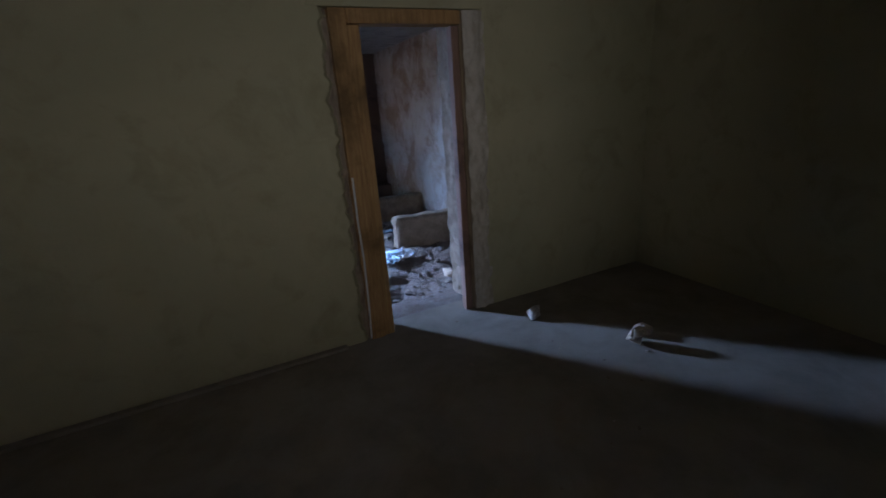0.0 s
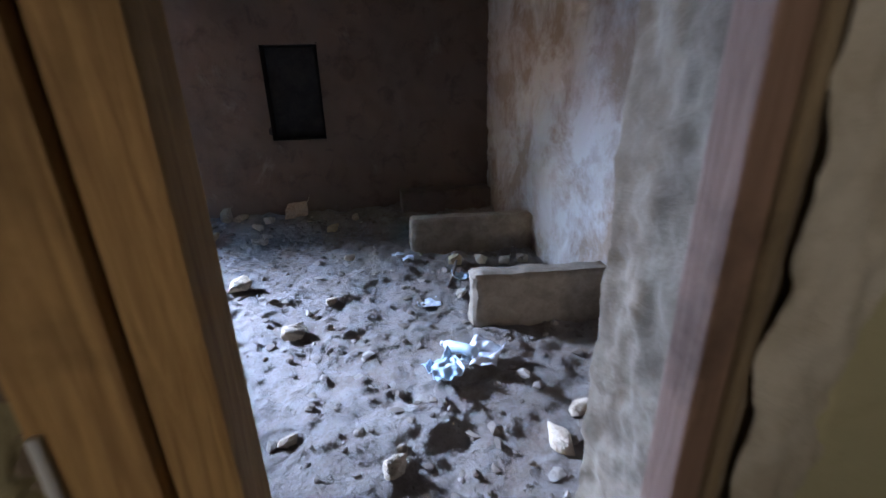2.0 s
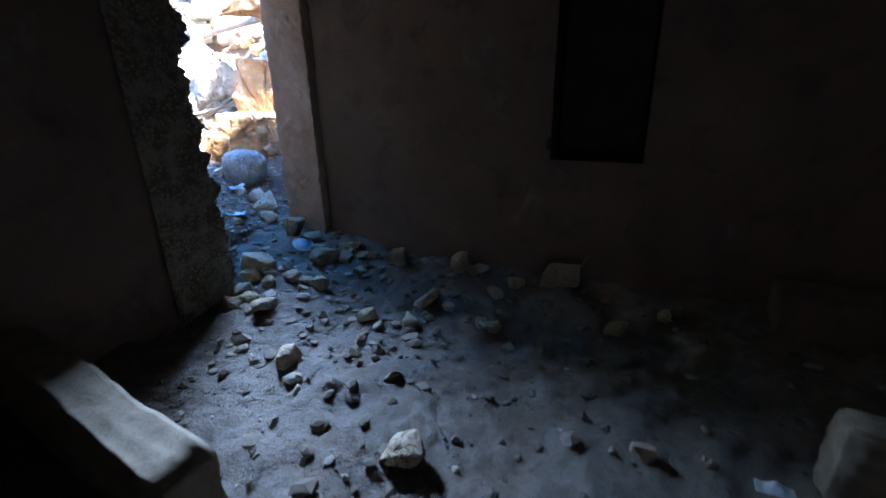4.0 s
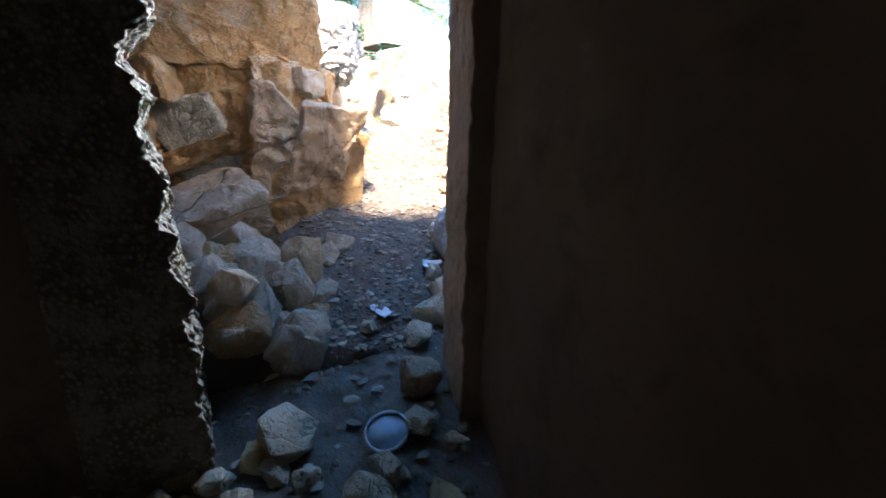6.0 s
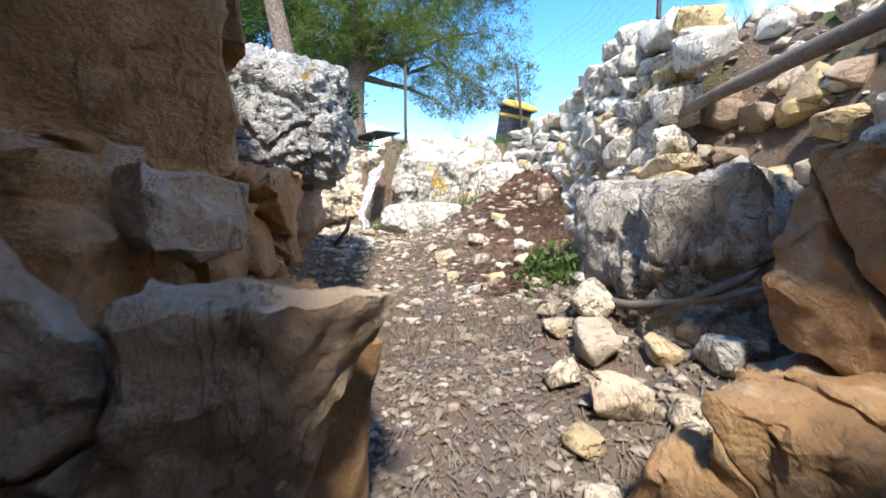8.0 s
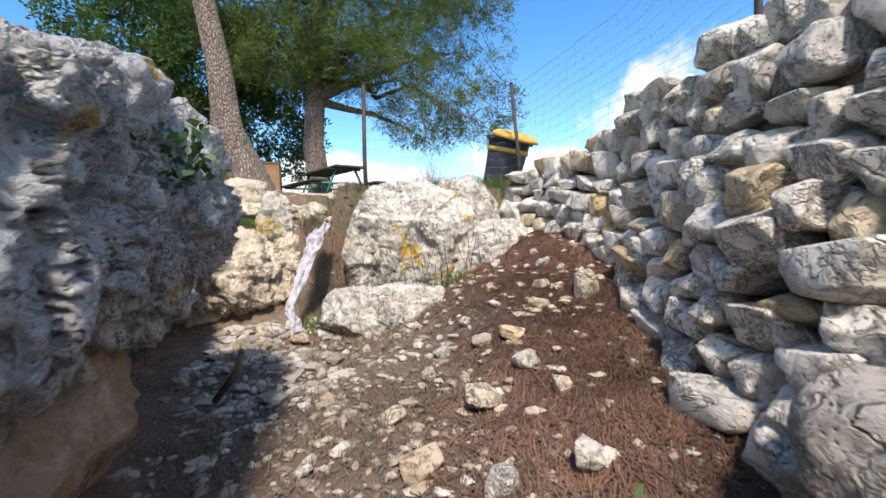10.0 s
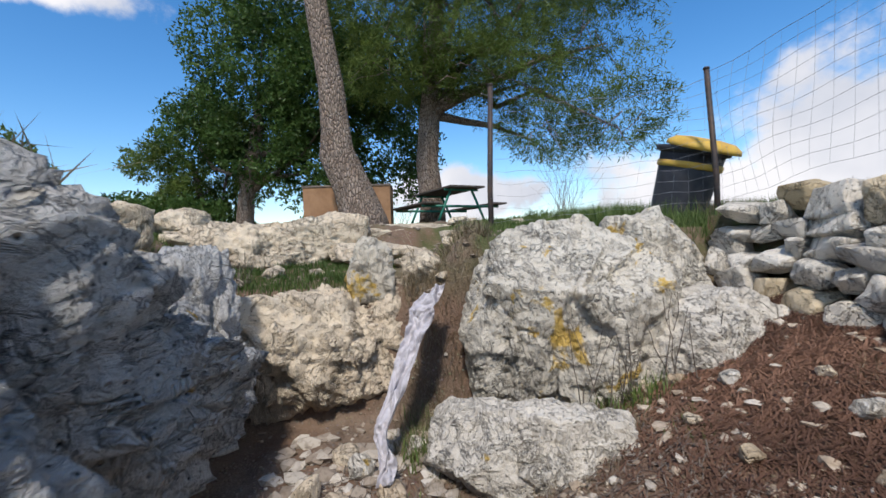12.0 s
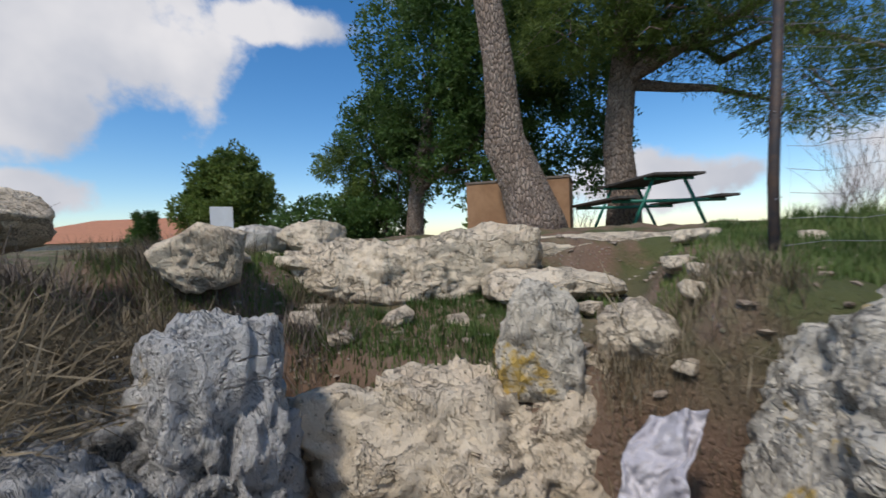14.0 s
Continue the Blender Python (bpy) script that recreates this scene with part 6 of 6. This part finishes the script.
# ---- trees ----
def crown_mesh(name, blobs, n, mat, seed, blade, width, per):
    """Foliage: tufts of narrow leaves spread through uneven lobes."""
    rng = np.random.default_rng(seed)
    C, R = [], []
    vol = np.array([b[3] * b[4] * b[5] for b in blobs]) ** (2 / 3)
    for b, k in zip(blobs, (vol / vol.sum() * n).astype(int)):
        d = rng.normal(size=(k, 3))
        d /= np.linalg.norm(d, axis=1)[:, None]
        rad = rng.uniform(0.15, 1.0, k) ** 0.40
        rad = rad * (1.0 + 0.32 * fbm(d + np.array(b[:3]), 2.2, seed, 3))
        C.append(np.array(b[:3]) + d * rad[:, None] * np.array(b[3:6]))
        R.append(d)
    C, R = np.concatenate(C), np.concatenate(R)
    gaps = fbm(C, 1.25, seed + 3, 3) > -0.30
    C, R = C[gaps], R[gaps]
    m = len(C)
    D = rng.normal(size=(m, per, 3)) + R[:, None] * 0.7 + np.array([0, 0, 0.15])
    D /= np.linalg.norm(D, axis=2)[:, :, None]
    S = np.cross(D, rng.normal(size=(m, per, 3)))
    S /= np.linalg.norm(S, axis=2)[:, :, None] + 1e-9
    L = blade * rng.uniform(0.55, 1.2, (m, per, 1))
    O = C[:, None] + rng.normal(0, 0.05, (m, per, 3))
    P = np.stack([O - S * width / 2, O + D * L * 0.5 - S * width * 0.6, O + D * L, O + D * L * 0.5 + S * width * 0.6], 2).reshape(-1, 3)
    F = np.arange(len(P)).reshape(-1, 4)
    return mesh_of(name, P, F, mat, False)


def limb_to(ob, a, b, r, seed, name="limb"):
    rng = np.random.default_rng(seed)
    a, b = np.array(a), np.array(b)
    pts = [a + (b - a) * t + (rng.normal(0, 0.05, 3) * np.linalg.norm(b - a) * (0 < t < 1)) for t in (0, 0.3, 0.6, 1.0)]
    return tube(name, pts, [r, r * 0.75, r * 0.5, r * 0.15], BARK, ob, 7, lump=0.08, seed=seed)


def tree(name, at, trunk, radii, blobs, n, mat, seed, label, blade=0.15, width=0.014, per=12, limbs=7, twigs=0):
    ob = thing(name, at, label, "tree")
    tube("trunk", trunk, radii, BARK, ob, 16, lump=0.07, seed=seed)
    rng = random.Random(seed)
    for k in range(limbs):
        b = blobs[k % len(blobs)]
        i = rng.randint(max(1, len(trunk) - 3), len(trunk) - 1)
        limb_to(ob, trunk[i], (b[0] + rng.uniform(-0.4, 0.4) * b[3], b[1] + rng.uniform(-0.4, 0.4) * b[4], b[2] + rng.uniform(-0.5, 0.2) * b[5]), radii[i] * 0.5, seed * 31 + k)
    for k in range(twigs):
        b = blobs[k % len(blobs)]
        e = (b[0] + rng.uniform(-1, 1) * b[3], b[1] + rng.uniform(-1, 1) * b[4], b[2] - b[5] * rng.uniform(0.4, 1.2))
        s = (b[0] + rng.uniform(-0.4, 0.4) * b[3], b[1] + rng.uniform(-0.4, 0.4) * b[4], b[2])
        limb_to(ob, s, e, 0.02, seed * 57 + k, "dead_twig")
    cr = new("crown", crown_mesh("crown", blobs, n, mat, seed, blade, width, per))
    cr.parent = ob
    return ob


tree("leaning_pine", (-13.55, 5.75, 2.62), [(0.05, 0.08, -0.15), (0.03, 0.05, 0.15), (0, -0.12, 0.7), (0.0, -0.38, 1.35), (0, -0.38, 1.75), (-0.02, -0.44, 2.5), (-0.05, -0.6, 3.6), (-0.1, -0.8, 5.0), (-0.2, -1.0, 7.0)], [0.46, 0.38, 0.31, 0.30, 0.24, 0.22, 0.20, 0.18, 0.10],
     [(-0.6, -0.6, 8.2, 2.2, 2.6, 1.5), (-0.5, 1.6, 7.6, 1.7, 2.0, 1.1)], 1200, NEEDLES, 3, "tall leaning pine with flaking grey bark", limbs=5)
tree("second_pine", (-15.9, 6.95, 2.66), [(0, 0, -0.2), (0, 0, 0.5), (0.0, -0.08, 1.5), (0, 0.02, 2.6), (0.1, 0.2, 4.0), (0.1, 0.3, 6.0)], [0.34, 0.28, 0.25, 0.23, 0.19, 0.10],
     [(0.3, -0.6, 4.7, 1.9, 1.9, 1.6), (0.3, 1.6, 4.6, 1.9, 1.9, 1.6), (0.6, 3.3, 4.3, 1.6, 1.5, 1.4), (0.7, 4.0, 2.2, 1.2, 1.2, 0.8), (0.7, 2.6, 2.1, 1.4, 1.2, 0.7), (0.3, 0.5, 6.8, 2.6, 3.4, 1.9), (0.8, 1.0, 3.3, 1.2, 1.0, 0.6), (0.2, 3.4, 6.0, 2.0, 2.0, 1.6), (0.6, 1.5, 3.2, 1.6, 1.5, 0.9), (0.5, -0.8, 3.5, 1.3, 1.2, 0.9)], 14000, NEEDLES, 5, "broad pine with drooping green branches", limbs=14, twigs=40)
tree("evergreen_oak", (-17.6, 1.9, 2.4), [(0, 0, -0.3), (0.05, 0.05, 0.6), (0.0, 0.1, 1.4), (0.1, 0.4, 2.4), (0.1, 0.6, 4.0)], [0.28, 0.22, 0.20, 0.17, 0.08],
     [(0, 0.6, 2.9, 1.8, 1.7, 1.3), (0.2, 2.0, 2.3, 1.6, 1.5, 1.2), (0.2, 0.6, 4.7, 1.8, 1.8, 1.7), (0, -0.9, 3.2, 1.2, 1.2, 1.0), (0.1, 2.4, 4.2, 1.8, 1.8, 1.7), (-0.3, 3.7, 2.4, 1.5, 1.5, 1.3), (0, 1.2, 6.4, 1.7, 2.0, 1.4), (-0.3, 3.9, 4.6, 1.8, 1.8, 1.7)], 13000, OAKLEAF, 7, "dense dark evergreen oak", blade=0.12, width=0.045, per=8, limbs=12)
tree("slender_tree", (-18.4, 0.7, 2.3), [(0, 0, -0.3), (0.0, -0.1, 0.7), (0.1, -0.3, 1.6), (0.1, -0.5, 2.6)], [0.14, 0.12, 0.10, 0.05],
     [(0, 0.2, 2.1, 1.2, 1.2, 0.9), (0.1, -1.2, 2.6, 1.1, 1.0, 0.6), (0, 0.6, 3.3, 1.1, 1.2, 0.9), (0, -0.6, 1.6, 0.9, 0.9, 0.6)], 3200, NEEDLES, 9, "slender green tree with an open crown", blade=0.14, width=0.03, limbs=6)
tree("far_tree", (-19.6, -6.8, 1.9), [(0, 0, -0.3), (0, 0, 1.0), (0.1, 0.1, 2.4)], [0.16, 0.12, 0.05],
     [(0, 0, 2.9, 1.4, 1.4, 1.5), (0.2, 0.9, 2.0, 1.2, 1.2, 1.1), (0.2, -1.0, 2.1, 1.1, 1.1, 1.0)], 2600, NEEDLES, 11, "round bushy green tree across the field", blade=0.2, width=0.06, limbs=4)
tree("far_shrub", (-17.9, -0.95, 2.2), [(0, 0, -0.3), (0, 0, 0.6), (0.1, 0.1, 1.2)], [0.10, 0.08, 0.04],
     [(0, 0, 1.0, 1.3, 1.6, 0.8), (0.2, 1.6, 0.9, 1.1, 1.3, 0.7)], 2000, OAKLEAF, 13, "low dark green shrub behind the terrace", blade=0.13, width=0.05, limbs=3)
tree("far_cypress", (-18.4, -10.0, 1.9), [(0, 0, -0.3), (0, 0, 1.0), (0.0, 0.0, 2.0)], [0.10, 0.08, 0.03],
     [(0, 0, 0.9, 0.5, 0.5, 0.9), (0.0, 0.1, 1.9, 0.35, 0.35, 0.8)], 700, OAKLEAF, 15, "small dark conifer near the far house", blade=0.16, width=0.04, limbs=2)


# bare bush behind the fence and bushes on the terrace
def bare_bush(name, at, n, spread_, height, seed, label):
    rng = random.Random(seed)
    bm_v, bm_f = [], []
    for k in range(n):
        a, r = rng.uniform(0, 6.28), rng.uniform(0.2, 1.0) * spread_
        p = Vector((rng.uniform(-0.15, 0.15), rng.uniform(-0.15, 0.15), 0))
        d = Vector((math.cos(a) * r, math.sin(a) * r, height * rng.uniform(0.6, 1.0)))
        w = 0.004
        prev = p
        for j in range(1, 5):
            q = p + d * (j / 4) + Vector((rng.uniform(-1, 1), rng.uniform(-1, 1), rng.uniform(-0.5, 0.5))) * 0.06 * spread_
            for (s, e, ww) in ((prev, q, w), (q, q + Vector((rng.uniform(-1, 1), rng.uniform(-1, 1), rng.uniform(-0.2, 0.9))) * 0.28 * spread_, w * 0.5)):
                o = len(bm_v)
                for c in (s, e):
                    for du in ((ww, 0, 0), (-ww * 0.5, ww * 0.87, 0), (-ww * 0.5, -ww * 0.87, 0)):
                        bm_v.append((c + Vector(du))[:])
                bm_f += [(o, o + 1, o + 4, o + 3), (o + 1, o + 2, o + 5, o + 4), (o + 2, o, o + 3, o + 5)]
            prev, w = q, w * 0.8
    st = new(name, mesh_of(name, bm_v, bm_f, TWIG))
    st.matrix_world = pose(*at)
    return tagged(st, label, "bush", kind="stuff")


bare_bush("bare_bush", (-13.2, 9.2, gh(-13.2, 9.2)), 34, 0.7, 1.0, 5, "grey leafless bush behind the fence")
bare_bush("bare_bush", (-14.5, 6.3, gh(-14.5, 6.3)), 18, 0.35, 0.6, 6, "leafless suckers at the pine's foot")
bare_bush("bare_bush", (-7.9, 4.9, gh(-7.9, 4.9)), 22, 0.4, 0.7, 7, "dry leafless stems on the bank")
bare_bush("dry_stems", (-8.28, 7.98, gh(-8.28, 7.98)), 14, 0.15, 0.5, 8, "thin dry stems before the great boulder")
bare_bush("dry_stems", (-8.25, 8.4, gh(-8.25, 8.4)), 12, 0.15, 0.45, 9, "thin dry stems before the pale block")


def leaf_patch(name, at, size, n, mat, seed, label, leaf=0.05):
    me = crown_mesh(name, [(0, 0, 0, *size)], n, mat, seed, leaf, leaf * 0.75, 3)
    ob = new(name, me)
    ob.matrix_world = pose(*at)
    return tagged(ob, label, "plant", kind="stuff")


leaf_patch("ivy", (-6.05, 6.70, 2.22), (0.10, 0.04, 0.07), 40, IVY, 3, "dark green ivy rooted in the boulder", 0.035)
leaf_patch("tuft_bush", (-14.9, 4.75, 2.75), (0.35, 0.4, 0.35), 500, GRASS, 4, "green grassy bush beside the enclosure", 0.12)
leaf_patch("weeds", (-8.42, 7.35, gh(-8.42, 7.35) + 0.05), (0.12, 0.3, 0.08), 120, IVY, 5, "green weeds below the great boulder", 0.05)
leaf_patch("weeds", (-5.25, 7.95, gh(-5.25, 7.95) + 0.04), (0.25, 0.25, 0.07), 200, GRASS, 6, "green weeds beside the path", 0.05)
for i, (x, y, z) in enumerate(((-7.4, 5.75, 2.16), (-7.7, 5.55, 2.16), (-8.3, 5.35, 2.12), (-8.5, 5.1, 2.12), (-8.0, 5.15, 2.25), (-7.2, 5.6, 2.3), (-6.6, 5.9, 2.52), (-6.95, 6.25, 2.45), (-7.0, 5.85, 2.42), (-9.25, 7.2, 2.2))):
    me = crown_mesh("dry_tuft", [(0, 0, 0, 0.28, 0.26, 0.10)], 260, DRYGRASS, 60 + i, 0.20, 0.005, 5)
    ob = new("dry_tuft", me)
    ob.matrix_world = pose(x, y, z)
    tagged(ob, "tangled dry grass hanging over the boulder", "grass", kind="stuff")
